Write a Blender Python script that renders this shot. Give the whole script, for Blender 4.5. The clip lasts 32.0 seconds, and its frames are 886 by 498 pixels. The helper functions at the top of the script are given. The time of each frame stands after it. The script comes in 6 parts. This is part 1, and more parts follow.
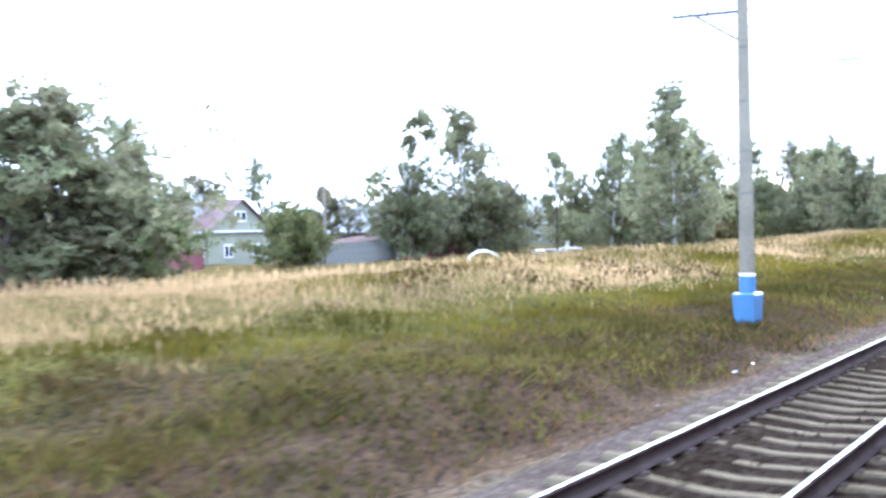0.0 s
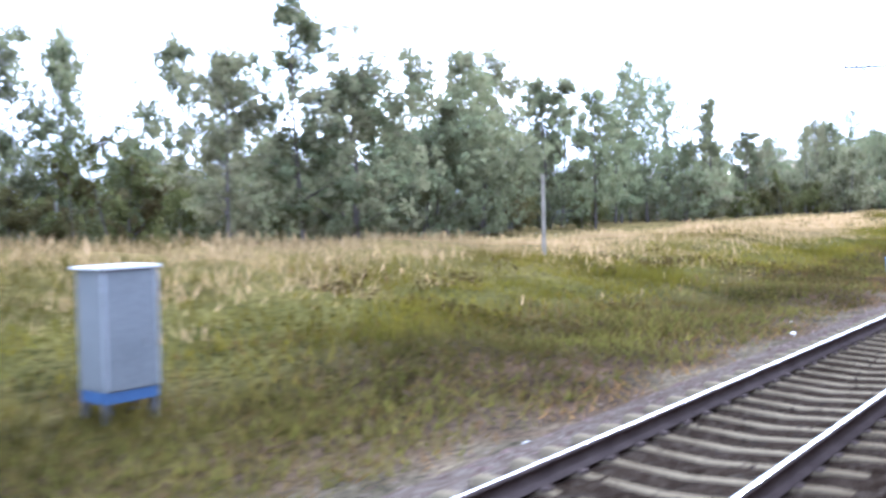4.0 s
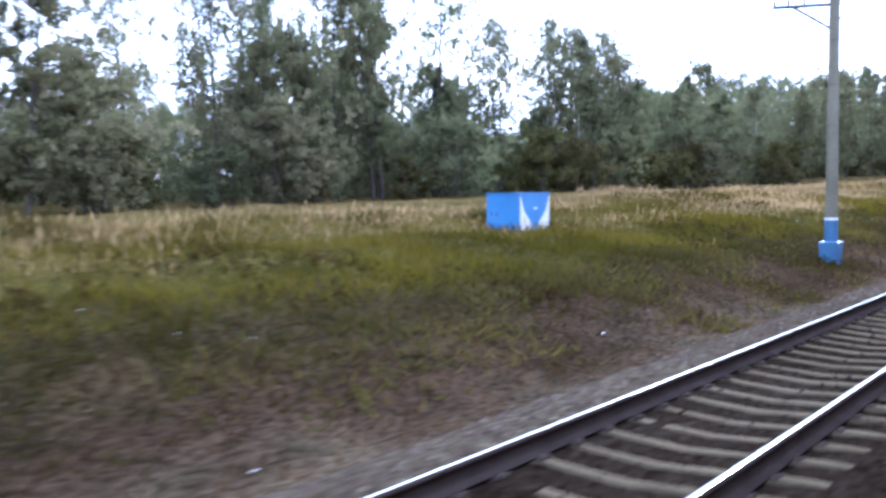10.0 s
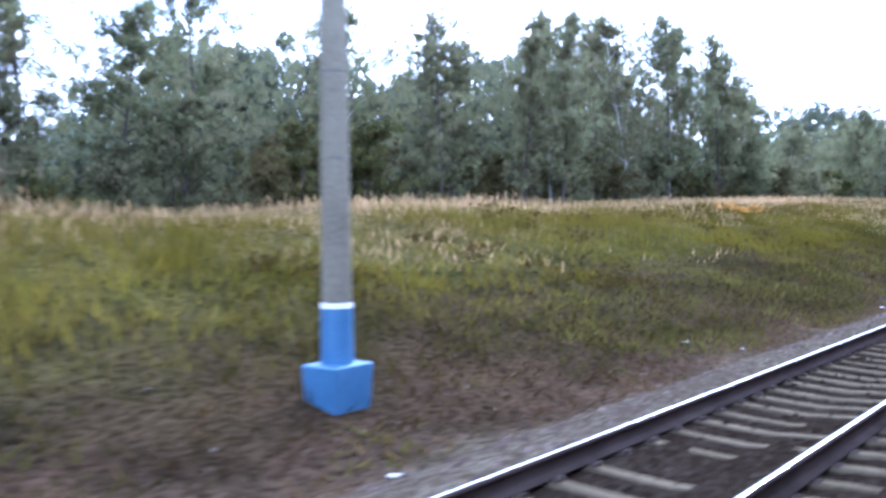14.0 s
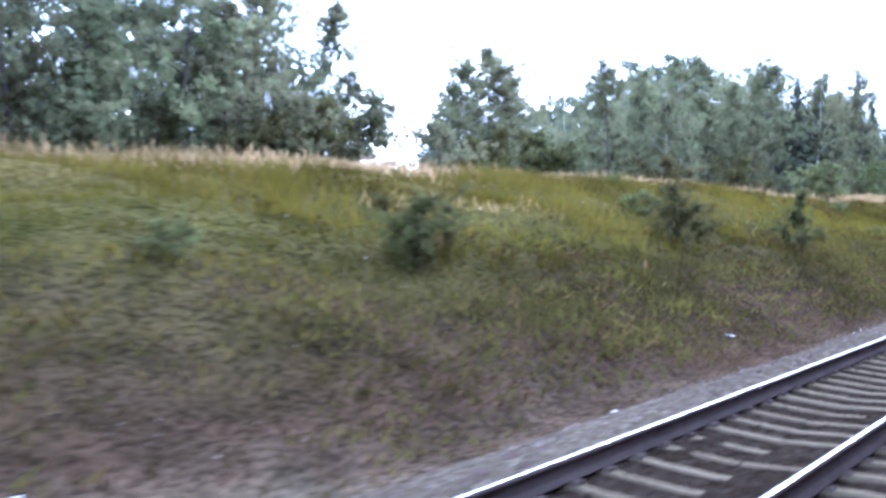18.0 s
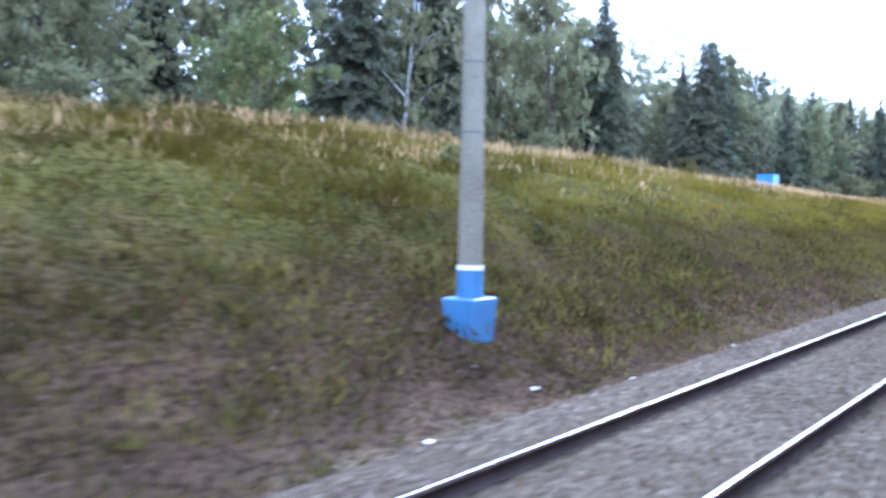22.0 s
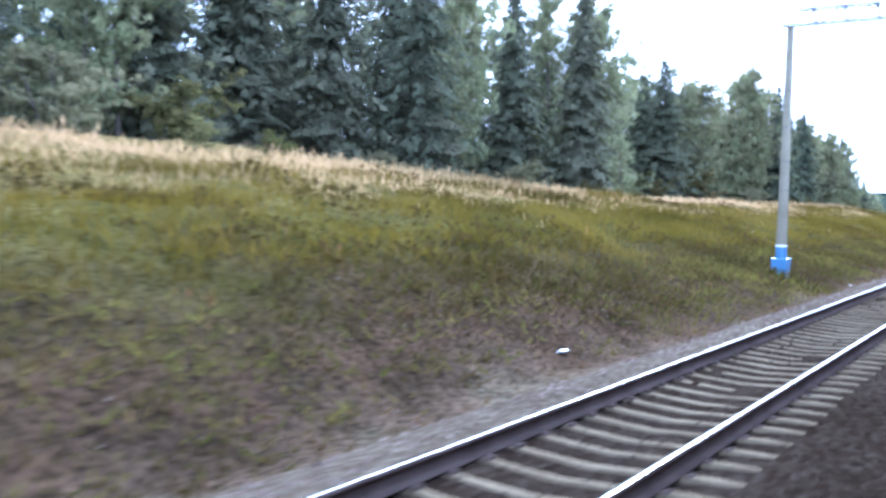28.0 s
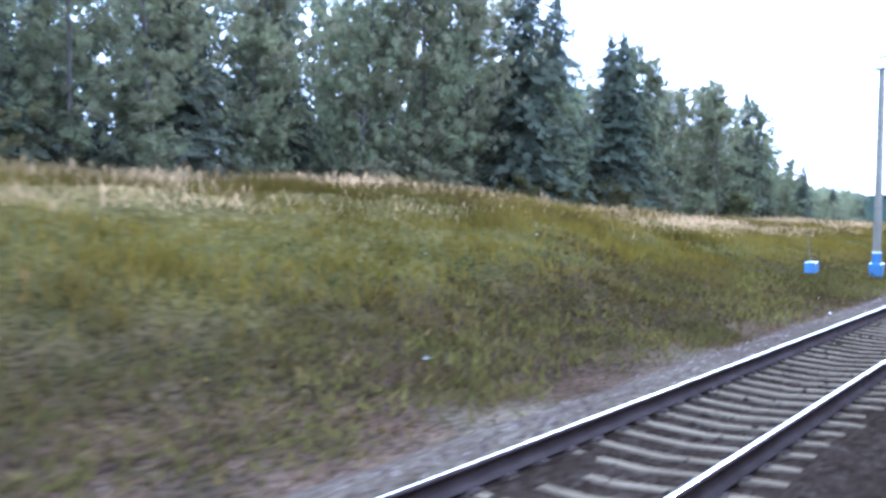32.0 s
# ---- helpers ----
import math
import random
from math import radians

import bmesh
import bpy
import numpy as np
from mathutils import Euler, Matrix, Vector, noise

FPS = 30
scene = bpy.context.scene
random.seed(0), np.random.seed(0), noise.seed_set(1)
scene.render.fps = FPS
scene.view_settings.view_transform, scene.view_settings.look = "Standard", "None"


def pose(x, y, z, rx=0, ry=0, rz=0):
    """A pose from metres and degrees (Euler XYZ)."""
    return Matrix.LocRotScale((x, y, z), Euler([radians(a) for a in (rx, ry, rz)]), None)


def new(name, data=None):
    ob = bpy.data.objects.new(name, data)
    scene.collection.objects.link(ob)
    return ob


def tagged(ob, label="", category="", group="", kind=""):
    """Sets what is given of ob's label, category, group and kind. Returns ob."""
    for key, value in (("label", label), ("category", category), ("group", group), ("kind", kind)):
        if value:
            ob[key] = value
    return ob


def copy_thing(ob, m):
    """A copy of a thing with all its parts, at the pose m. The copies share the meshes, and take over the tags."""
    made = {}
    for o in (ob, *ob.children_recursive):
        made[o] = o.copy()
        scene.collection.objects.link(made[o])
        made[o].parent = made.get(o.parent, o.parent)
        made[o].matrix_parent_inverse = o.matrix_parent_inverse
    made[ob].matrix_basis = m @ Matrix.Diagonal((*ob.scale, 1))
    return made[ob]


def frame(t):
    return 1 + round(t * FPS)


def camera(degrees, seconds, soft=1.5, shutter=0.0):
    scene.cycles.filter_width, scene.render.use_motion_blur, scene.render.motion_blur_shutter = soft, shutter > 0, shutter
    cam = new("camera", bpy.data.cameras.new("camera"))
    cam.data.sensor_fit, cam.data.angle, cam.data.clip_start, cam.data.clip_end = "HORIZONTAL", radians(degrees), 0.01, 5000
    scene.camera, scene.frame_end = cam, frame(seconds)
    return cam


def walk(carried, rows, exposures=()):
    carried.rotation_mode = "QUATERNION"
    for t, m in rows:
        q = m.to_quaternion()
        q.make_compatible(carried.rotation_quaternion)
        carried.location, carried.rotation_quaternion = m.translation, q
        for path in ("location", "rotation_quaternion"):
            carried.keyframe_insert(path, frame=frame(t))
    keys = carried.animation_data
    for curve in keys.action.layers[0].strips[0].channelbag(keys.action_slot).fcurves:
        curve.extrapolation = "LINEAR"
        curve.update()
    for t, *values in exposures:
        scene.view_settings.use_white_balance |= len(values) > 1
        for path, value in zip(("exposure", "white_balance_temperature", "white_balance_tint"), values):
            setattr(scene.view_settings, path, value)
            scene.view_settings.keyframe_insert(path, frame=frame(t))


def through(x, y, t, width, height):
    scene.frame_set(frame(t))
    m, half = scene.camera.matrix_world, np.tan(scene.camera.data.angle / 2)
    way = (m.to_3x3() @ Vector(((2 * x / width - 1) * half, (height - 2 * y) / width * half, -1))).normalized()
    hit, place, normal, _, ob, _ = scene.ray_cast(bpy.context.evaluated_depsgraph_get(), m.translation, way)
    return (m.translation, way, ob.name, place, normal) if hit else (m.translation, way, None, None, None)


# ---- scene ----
# X runs along the line, Y across it to the left, z = 0 is the top of the rails.
cam = camera(51.0, 32.0, soft=2.9, shutter=0.2)
# seconds, metres along, across, up, pitch, roll, heading
PATH = [
    (0, 0.00, 0.079, 2.033, -0.89, 1.35, -52.72),
    (1, 19.69, 0.008, 1.983, -1.76, 2.84, -51.34),
    (2, 39.58, -0.008, 1.987, -1.77, 1.92, -51.55),
    (3, 59.66, -0.010, 1.979, -1.67, 1.31, -52.46),
    (3.5, 69.72, -0.013, 1.968, -1.85, 1.44, -52.33),
    (5.5, 110.00, 0.021, 1.958, -2.55, 0.10, -53.20),
    (6, 120.09, 0.009, 1.914, -2.66, 0.62, -52.68),
    (7, 140.29, 0.008, 1.836, -2.69, 1.75, -51.90),
    (8, 160.51, 0.049, 1.853, -2.64, 1.65, -51.94),
    (9, 180.77, 0.063, 1.864, -2.66, 0.67, -52.33),
    (10, 201.06, 0.064, 1.862, -3.52, 0.57, -52.26),
    (11, 221.38, 0.068, 1.808, -3.34, 0.32, -51.95),
    (12, 241.71, 0.090, 1.814, -1.86, 0.28, -52.85),
    (13, 262.05, 0.083, 1.791, -2.17, 0.22, -52.30),
    (13.5, 272.22, 0.083, 1.782, -1.82, 0.50, -52.18),
    (15.5, 312.97, 0.094, 1.802, -1.17, 0.39, -51.12),
    (16, 323.18, 0.095, 1.798, -1.27, 0.93, -51.69),
    (17, 343.65, 0.108, 1.812, -1.63, 0.51, -51.48),
    (18, 364.20, 0.123, 1.828, -1.54, -0.29, -51.65),
    (19, 384.85, 0.120, 1.820, -1.07, -0.48, -51.68),
    (20, 405.59, 0.150, 1.898, -1.87, -1.40, -52.93),
    (21, 426.39, 0.107, 1.869, -2.07, -0.91, -52.91),
    (22, 447.26, 0.058, 1.900, -2.46, -0.89, -53.45),
    (23, 468.17, 0.021, 1.957, -3.51, -1.18, -53.59),
    (24, 489.13, -0.040, 1.932, -2.74, -1.52, -54.18),
    (25, 510.27, -0.094, 1.973, -2.21, -2.03, -54.63),
    (25.5, 520.93, -0.122, 2.000, -2.68, -2.03, -54.82),
    (27.5, 563.97, -0.237, 1.978, -2.35, -1.90, -56.94),
    (28, 574.83, -0.258, 1.987, -2.63, -1.45, -56.58),
    (29, 596.72, -0.235, 1.970, -2.71, -1.61, -56.57),
    (30, 618.65, -0.220, 1.953, -2.60, -1.11, -56.47),
    (31, 640.64, -0.157, 1.928, -2.14, -1.22, -56.55),
    (32, 662.63, -0.129, 1.931, -1.97, -0.77, -54.71),
]
walk(cam, [(t, pose(x, y, z, 90 + p, r, h)) for t, x, y, z, p, r, h in PATH],
     [(0, 2.31, 4770, 17), (3, 2.29, 4740, 18), (6, 2.05, 4760, 19), (9, 1.40, 4720, 20), (11, 1.31, 4600, 21), (12, 1.65, 4480, 22), (13, 1.66, 4480, 22), (17, 1.93, 4390, 22), (19, 2.09, 4410, 22), (21, 1.99, 4420, 20), (24, 2.46, 4440, 20), (28, 2.26, 4420, 17), (32, 2.12, 4300, 20)])

# ---- light ----
world = bpy.data.worlds.new("cloudy_sky")
scene.world = world
world.use_nodes = True
wn = world.node_tree
SUN_AZ, SUN_EL = 12.0, 28.0        # degrees from the line's direction towards its left, and height
sky = wn.nodes.new("ShaderNodeTexSky")
sky.sky_type, sky.sun_disc = "NISHITA", False
sky.sun_elevation, sky.sun_rotation = radians(SUN_EL), radians(90 - SUN_AZ)
sky.dust_density, sky.ozone_density = 2.0, 1.0
sky_gain = wn.nodes.new("ShaderNodeVectorMath")
sky_gain.operation = "SCALE"
sky_gain.inputs[3].default_value = 0.22
wn.links.new(sky.outputs[0], sky_gain.inputs[0])
wco = wn.nodes.new("ShaderNodeTexCoord")
wmap = wn.nodes.new("ShaderNodeMapping")
wmap.inputs["Scale"].default_value = (1.0, 1.0, 3.2)
cl = wn.nodes.new("ShaderNodeTexNoise")
cl.inputs["Scale"].default_value, cl.inputs["Detail"].default_value, cl.inputs["Roughness"].default_value = 2.1, 7, 0.55
clr = wn.nodes.new("ShaderNodeValToRGB")
clr.color_ramp.elements[0].position, clr.color_ramp.elements[1].position = 0.30, 0.46
wmix = wn.nodes.new("ShaderNodeMix")
wmix.data_type = "RGBA"
wmix.inputs["B"].default_value = (1.40, 1.43, 1.46, 1)
wn.links.new(wco.outputs["Generated"], wmap.inputs[0])
wn.links.new(wmap.outputs[0], cl.inputs["Vector"])
wn.links.new(cl.outputs["Fac"], clr.inputs[0])
wn.links.new(clr.outputs[0], wmix.inputs["Factor"])
wn.links.new(sky_gain.outputs[0], wmix.inputs["A"])
wn.links.new(wmix.outputs["Result"], wn.nodes["Background"].inputs[0])
wn.nodes["Background"].inputs[1].default_value = 0.85
sun = new("sun", bpy.data.lights.new("sun", "SUN"))
sun.data.energy, sun.data.angle, sun.data.color = 2.5, radians(10), (1.0, 0.95, 0.87)
sun.rotation_euler = (radians(90 - SUN_EL), 0, radians(90 + SUN_AZ))

# ---- materials ----
def mat_new(name, rough=0.8, metal=0.0):
    m = bpy.data.materials.new(name)
    m.use_nodes = True
    b = m.node_tree.nodes["Principled BSDF"]
    b.inputs["Roughness"].default_value, b.inputs["Metallic"].default_value = rough, metal
    return m, m.node_tree, b


def ramp_node(nt, stops):
    r = nt.nodes.new("ShaderNodeValToRGB")
    while len(r.color_ramp.elements) < len(stops):
        r.color_ramp.elements.new(0.5)
    for e, (p, c) in zip(r.color_ramp.elements, stops):
        e.position, e.color = p, (*c, 1)
    return r


def surface(name, dark, light, scale=4.0, fine=40.0, rough=0.8, metal=0.0, bump=0.3, spots=None, use_object=True):
    """Two scales of noise between two tones, a third tone in spots, and fine relief."""
    m, nt, b = mat_new(name, rough, metal)
    if rough > 0.75:
        b.inputs["Specular IOR Level"].default_value = 0.0
    co = nt.nodes.new("ShaderNodeTexCoord")
    n1, n2 = nt.nodes.new("ShaderNodeTexNoise"), nt.nodes.new("ShaderNodeTexNoise")
    n1.inputs["Scale"].default_value, n2.inputs["Scale"].default_value = scale, fine
    n1.inputs["Detail"].default_value = 5
    out = "Object" if use_object else "Generated"
    nt.links.new(co.outputs[out], n1.inputs["Vector"])
    nt.links.new(co.outputs[out], n2.inputs["Vector"])
    add = nt.nodes.new("ShaderNodeMath")
    add.operation = "MULTIPLY_ADD"
    add.inputs[1].default_value, add.inputs[2].default_value = 0.45, 0.0
    nt.links.new(n2.outputs["Fac"], add.inputs[0])
    a2 = nt.nodes.new("ShaderNodeMath")
    a2.operation = "MULTIPLY_ADD"
    a2.inputs[1].default_value = 0.55
    nt.links.new(n1.outputs["Fac"], a2.inputs[0])
    nt.links.new(add.outputs[0], a2.inputs[2])
    stops = [(0.34, dark), (0.64, light)]
    if spots:
        stops = [(0.30, spots), (0.38, dark), (0.64, light)]
    r = ramp_node(nt, stops)
    nt.links.new(a2.outputs[0], r.inputs[0])
    nt.links.new(r.outputs[0], b.inputs["Base Color"])
    if bump:
        bp = nt.nodes.new("ShaderNodeBump")
        bp.inputs["Strength"].default_value, bp.inputs["Distance"].default_value = bump, 0.02
        nt.links.new(a2.outputs[0], bp.inputs["Height"])
        nt.links.new(bp.outputs[0], b.inputs["Normal"])
    return m


def stone_field(name, tones, cell, rough=0.9, bump=1.0, dist=0.03):
    """Loose stones: cells of random tone with relief."""
    m, nt, b = mat_new(name, rough)
    b.inputs["Specular IOR Level"].default_value = 0.0
    co = nt.nodes.new("ShaderNodeTexCoord")
    v = nt.nodes.new("ShaderNodeTexVoronoi")
    v.inputs["Scale"].default_value = 1.0 / cell
    nt.links.new(co.outputs["Object"], v.inputs["Vector"])
    sep = nt.nodes.new("ShaderNodeSeparateColor")
    nt.links.new(v.outputs["Color"], sep.inputs[0])
    r = ramp_node(nt, [(i / (len(tones) - 1), c) for i, c in enumerate(tones)])
    nt.links.new(sep.outputs[0], r.inputs[0])
    n = nt.nodes.new("ShaderNodeTexNoise")
    n.inputs["Scale"].default_value, n.inputs["Detail"].default_value = 0.35, 6
    nt.links.new(co.outputs["Object"], n.inputs["Vector"])
    mx = nt.nodes.new("ShaderNodeMix")
    mx.data_type, mx.blend_type = "RGBA", "MULTIPLY"
    mx.inputs["Factor"].default_value = 0.6
    r2 = ramp_node(nt, [(0.3, (0.55, 0.5, 0.46)), (0.7, (1.1, 1.08, 1.05))])
    nt.links.new(n.outputs["Fac"], r2.inputs[0])
    nt.links.new(r.outputs[0], mx.inputs["A"])
    nt.links.new(r2.outputs[0], mx.inputs["B"])
    nt.links.new(mx.outputs["Result"], b.inputs["Base Color"])
    bp = nt.nodes.new("ShaderNodeBump")
    bp.inputs["Strength"].default_value, bp.inputs["Distance"].default_value = bump, dist
    bp.invert = True
    nt.links.new(v.outputs["Distance"], bp.inputs["Height"])
    nt.links.new(bp.outputs[0], b.inputs["Normal"])
    return m


def leaf_mat(name, tones, through=0.35, rough=0.55, attribute=False, leaf=0.0):
    """Leaves and blades: tone by piece and by plant, light passing through; sprays are open between leaves of that size."""
    m, nt, b = mat_new(name, rough)
    geo, info = nt.nodes.new("ShaderNodeNewGeometry"), nt.nodes.new("ShaderNodeObjectInfo")
    r = ramp_node(nt, [(i / (len(tones) - 1), c) for i, c in enumerate(tones)])
    nt.links.new(geo.outputs["Random Per Island"], r.inputs[0])
    hs = nt.nodes.new("ShaderNodeHueSaturation")
    mr = nt.nodes.new("ShaderNodeMapRange")
    mr.inputs["To Min"].default_value, mr.inputs["To Max"].default_value = 0.72, 1.25
    nt.links.new(info.outputs["Random"], mr.inputs["Value"])
    nt.links.new(mr.outputs[0], hs.inputs["Value"])
    hue, spin = nt.nodes.new("ShaderNodeMapRange"), nt.nodes.new("ShaderNodeMath")
    spin.operation, spin.inputs[1].default_value = "MULTIPLY", 7.31
    frac = nt.nodes.new("ShaderNodeMath")
    frac.operation = "FRACT"
    nt.links.new(info.outputs["Random"], spin.inputs[0])
    nt.links.new(spin.outputs[0], frac.inputs[0])
    nt.links.new(frac.outputs[0], hue.inputs["Value"])
    hue.inputs["To Min"].default_value, hue.inputs["To Max"].default_value = 0.45, 0.508
    nt.links.new(hue.outputs[0], hs.inputs["Hue"])
    col = r.outputs[0]
    if attribute:
        at = nt.nodes.new("ShaderNodeAttribute")
        at.attribute_name = "tone"
        mx = nt.nodes.new("ShaderNodeMix")
        mx.data_type, mx.blend_type = "RGBA", "MULTIPLY"
        mx.inputs["Factor"].default_value = 1.0
        nt.links.new(r.outputs[0], mx.inputs["A"])
        nt.links.new(at.outputs["Color"], mx.inputs["B"])
        col = mx.outputs["Result"]
    else:
        nt.links.new(r.outputs[0], hs.inputs["Color"])
        col = hs.outputs[0]
    nt.links.new(col, b.inputs["Base Color"])
    b.inputs["Specular IOR Level"].default_value = 0.0
    tr, mixer = nt.nodes.new("ShaderNodeBsdfTranslucent"), nt.nodes.new("ShaderNodeMixShader")
    mixer.inputs[0].default_value = through
    nt.links.new(col, tr.inputs["Color"])
    nt.links.new(b.outputs[0], mixer.inputs[1])
    nt.links.new(tr.outputs[0], mixer.inputs[2])
    out = mixer.outputs[0]
    if leaf:
        co, v = nt.nodes.new("ShaderNodeTexCoord"), nt.nodes.new("ShaderNodeTexVoronoi")
        v.inputs["Scale"].default_value = 1.0 / leaf
        nt.links.new(co.outputs["Object"], v.inputs["Vector"])
        gap = nt.nodes.new("ShaderNodeMath")
        gap.operation = "GREATER_THAN"
        gap.inputs[1].default_value = 0.55
        nt.links.new(v.outputs["Distance"], gap.inputs[0])
        clear, cut = nt.nodes.new("ShaderNodeBsdfTransparent"), nt.nodes.new("ShaderNodeMixShader")
        nt.links.new(gap.outputs[0], cut.inputs[0])
        nt.links.new(out, cut.inputs[1])
        nt.links.new(clear.outputs[0], cut.inputs[2])
        out = cut.outputs[0]
        sc = nt.nodes.new("ShaderNodeSeparateColor")
        nt.links.new(v.outputs["Color"], sc.inputs[0])
        mr.inputs["To Min"].default_value, mr.inputs["To Max"].default_value = 0.02, 0.36
        tw = nt.nodes.new("ShaderNodeMath")
        tw.operation = "MULTIPLY_ADD"
        tw.inputs[1].default_value, tw.inputs[2].default_value = 0.4, 0.58
        nt.links.new(sc.outputs[0], tw.inputs[0])
        both = nt.nodes.new("ShaderNodeMath")
        nt.links.new(mr.outputs[0], both.inputs[0])
        nt.links.new(tw.outputs[0], both.inputs[1])
        nt.links.new(both.outputs[0], hs.inputs["Value"])
    nt.links.new(out, nt.nodes["Material Output"].inputs["Surface"])
    return m


def ground_mat():
    """Soil and thin turf: bare brown by the line, green and straw further up, in patches."""
    m, nt, b = mat_new("soil_and_turf", 0.95)
    b.inputs["Specular IOR Level"].default_value = 0.0
    geo = nt.nodes.new("ShaderNodeNewGeometry")
    sep = nt.nodes.new("ShaderNodeSeparateXYZ")
    nt.links.new(geo.outputs["Position"], sep.inputs[0])
    n1, n2 = nt.nodes.new("ShaderNodeTexNoise"), nt.nodes.new("ShaderNodeTexNoise")
    n1.inputs["Scale"].default_value, n1.inputs["Detail"].default_value = 0.3, 6
    n2.inputs["Scale"].default_value, n2.inputs["Detail"].default_value = 9.0, 8
    nt.links.new(geo.outputs["Position"], n1.inputs["Vector"])
    nt.links.new(geo.outputs["Position"], n2.inputs["Vector"])
    k = nt.nodes.new("ShaderNodeMath")
    k.operation = "MULTIPLY_ADD"
    k.inputs[1].default_value, k.inputs[2].default_value = 7.0, -3.5
    nt.links.new(n1.outputs["Fac"], k.inputs[0])
    s = nt.nodes.new("ShaderNodeMath")
    s.operation = "ADD"
    nt.links.new(sep.outputs["Y"], s.inputs[0])
    nt.links.new(k.outputs[0], s.inputs[1])
    mr = nt.nodes.new("ShaderNodeMapRange")
    mr.inputs["From Min"].default_value, mr.inputs["From Max"].default_value = 4.0, 24.0
    nt.links.new(s.outputs[0], mr.inputs["Value"])
    zone = ramp_node(nt, [(0.0, (0.066, 0.058, 0.040)), (0.09, (0.060, 0.051, 0.034)), (0.135, (0.047, 0.0350, 0.0230)), (0.20, (0.0355, 0.0245, 0.0158)), (0.31, (0.033, 0.026, 0.0135)),
                          (0.45, (0.047, 0.044, 0.0135)), (0.75, (0.080, 0.064, 0.024)), (1.0, (0.080, 0.064, 0.025))])
    nt.links.new(mr.outputs[0], zone.inputs[0])
    r2 = ramp_node(nt, [(0.32, (0.4, 0.4, 0.4)), (0.62, (1.5, 1.42, 1.35))])
    nt.links.new(n2.outputs["Fac"], r2.inputs[0])
    mx = nt.nodes.new("ShaderNodeMix")
    mx.data_type, mx.blend_type = "RGBA", "MULTIPLY"
    mx.inputs["Factor"].default_value = 1.0
    nt.links.new(zone.outputs[0], mx.inputs["A"])
    nt.links.new(r2.outputs[0], mx.inputs["B"])
    n3 = nt.nodes.new("ShaderNodeTexNoise")
    n3.inputs["Scale"].default_value, n3.inputs["Detail"].default_value = 0.9, 5
    nt.links.new(geo.outputs["Position"], n3.inputs["Vector"])
    r3 = ramp_node(nt, [(0.34, (0.68, 0.71, 0.70)), (0.5, (1.0, 1.0, 1.0)), (0.66, (1.26, 1.22, 1.18))])
    nt.links.new(n3.outputs["Fac"], r3.inputs[0])
    my = nt.nodes.new("ShaderNodeMix")
    my.data_type, my.blend_type = "RGBA", "MULTIPLY"
    my.inputs["Factor"].default_value = 1.0
    nt.links.new(mx.outputs["Result"], my.inputs["A"])
    nt.links.new(r3.outputs[0], my.inputs["B"])
    nt.links.new(my.outputs["Result"], b.inputs["Base Color"])
    bp = nt.nodes.new("ShaderNodeBump")
    bp.inputs["Strength"].default_value, bp.inputs["Distance"].default_value = 0.8, 0.06
    nt.links.new(n2.outputs["Fac"], bp.inputs["Height"])
    nt.links.new(bp.outputs[0], b.inputs["Normal"])
    return m


M_GROUND = ground_mat()
M_BALLAST = stone_field("ballast_stone", [(0.0366, 0.0286, 0.0195), (0.0664, 0.0548, 0.039), (0.0954, 0.081, 0.0584), (0.0545, 0.0413, 0.0268), (0.1277, 0.1104, 0.0803)], 0.065)
M_STONE = leaf_mat("loose_stone", [(0.0534, 0.0437, 0.031), (0.1018, 0.0864, 0.0619), (0.0776, 0.0608, 0.0413), (0.1746, 0.152, 0.1101), (0.066, 0.0541, 0.0378)], 0.0, 0.9)
M_OILSTONE = leaf_mat("oiled_stone", [(0.016, 0.012, 0.009), (0.032, 0.025, 0.019), (0.022, 0.017, 0.012), (0.046, 0.037, 0.028)], 0.0, 0.9)
M_REDSTONE = leaf_mat("brown_stone", [(0.0382, 0.0282, 0.0192), (0.0663, 0.0515, 0.0363), (0.119, 0.0996, 0.0725), (0.0493, 0.0357, 0.0237)], 0.0, 0.9)
M_RAIL = surface("rusty_rail_steel", (0.040, 0.031, 0.027), (0.078, 0.061, 0.053), 3.0, 60, 0.85, 0.0, 0.3)
M_RUN = surface("polished_rail_steel", (0.62, 0.63, 0.65), (0.78, 0.79, 0.81), 2.0, 30, 0.16, 1.0, 0.02)
M_SLEEPER = surface("weathered_concrete", (0.080, 0.064, 0.040), (0.134, 0.110, 0.070), 1.5, 25, 0.9, 0, 0.4, (0.046, 0.035, 0.024))
M_MAST = surface("mast_concrete", (0.150, 0.136, 0.098), (0.225, 0.206, 0.150), 0.8, 18, 0.85, 0, 0.3, (0.115, 0.102, 0.072))
M_BLUE = surface("worn_blue_paint", (0.054, 0.130, 0.245), (0.080, 0.175, 0.305), 2.5, 30, 0.38, 0, 0.1, (0.055, 0.13, 0.25))
M_BLUE2 = surface("blue_sheet_paint", (0.055, 0.18, 0.42), (0.08, 0.25, 0.53), 1.2, 20, 0.4, 0, 0.1)
M_WHITE = surface("white_paint", (0.66, 0.66, 0.65), (0.82, 0.82, 0.81), 3, 30, 0.6, 0, 0.1)
M_SHEET = surface("pale_sheet_paint", (0.34, 0.34, 0.33), (0.45, 0.45, 0.44), 1.5, 25, 0.5, 0.0, 0.1)
M_GREY = surface("grey_sheet_paint", (0.095, 0.102, 0.100), (0.14, 0.147, 0.145), 1.5, 25, 0.5, 0.0, 0.1)
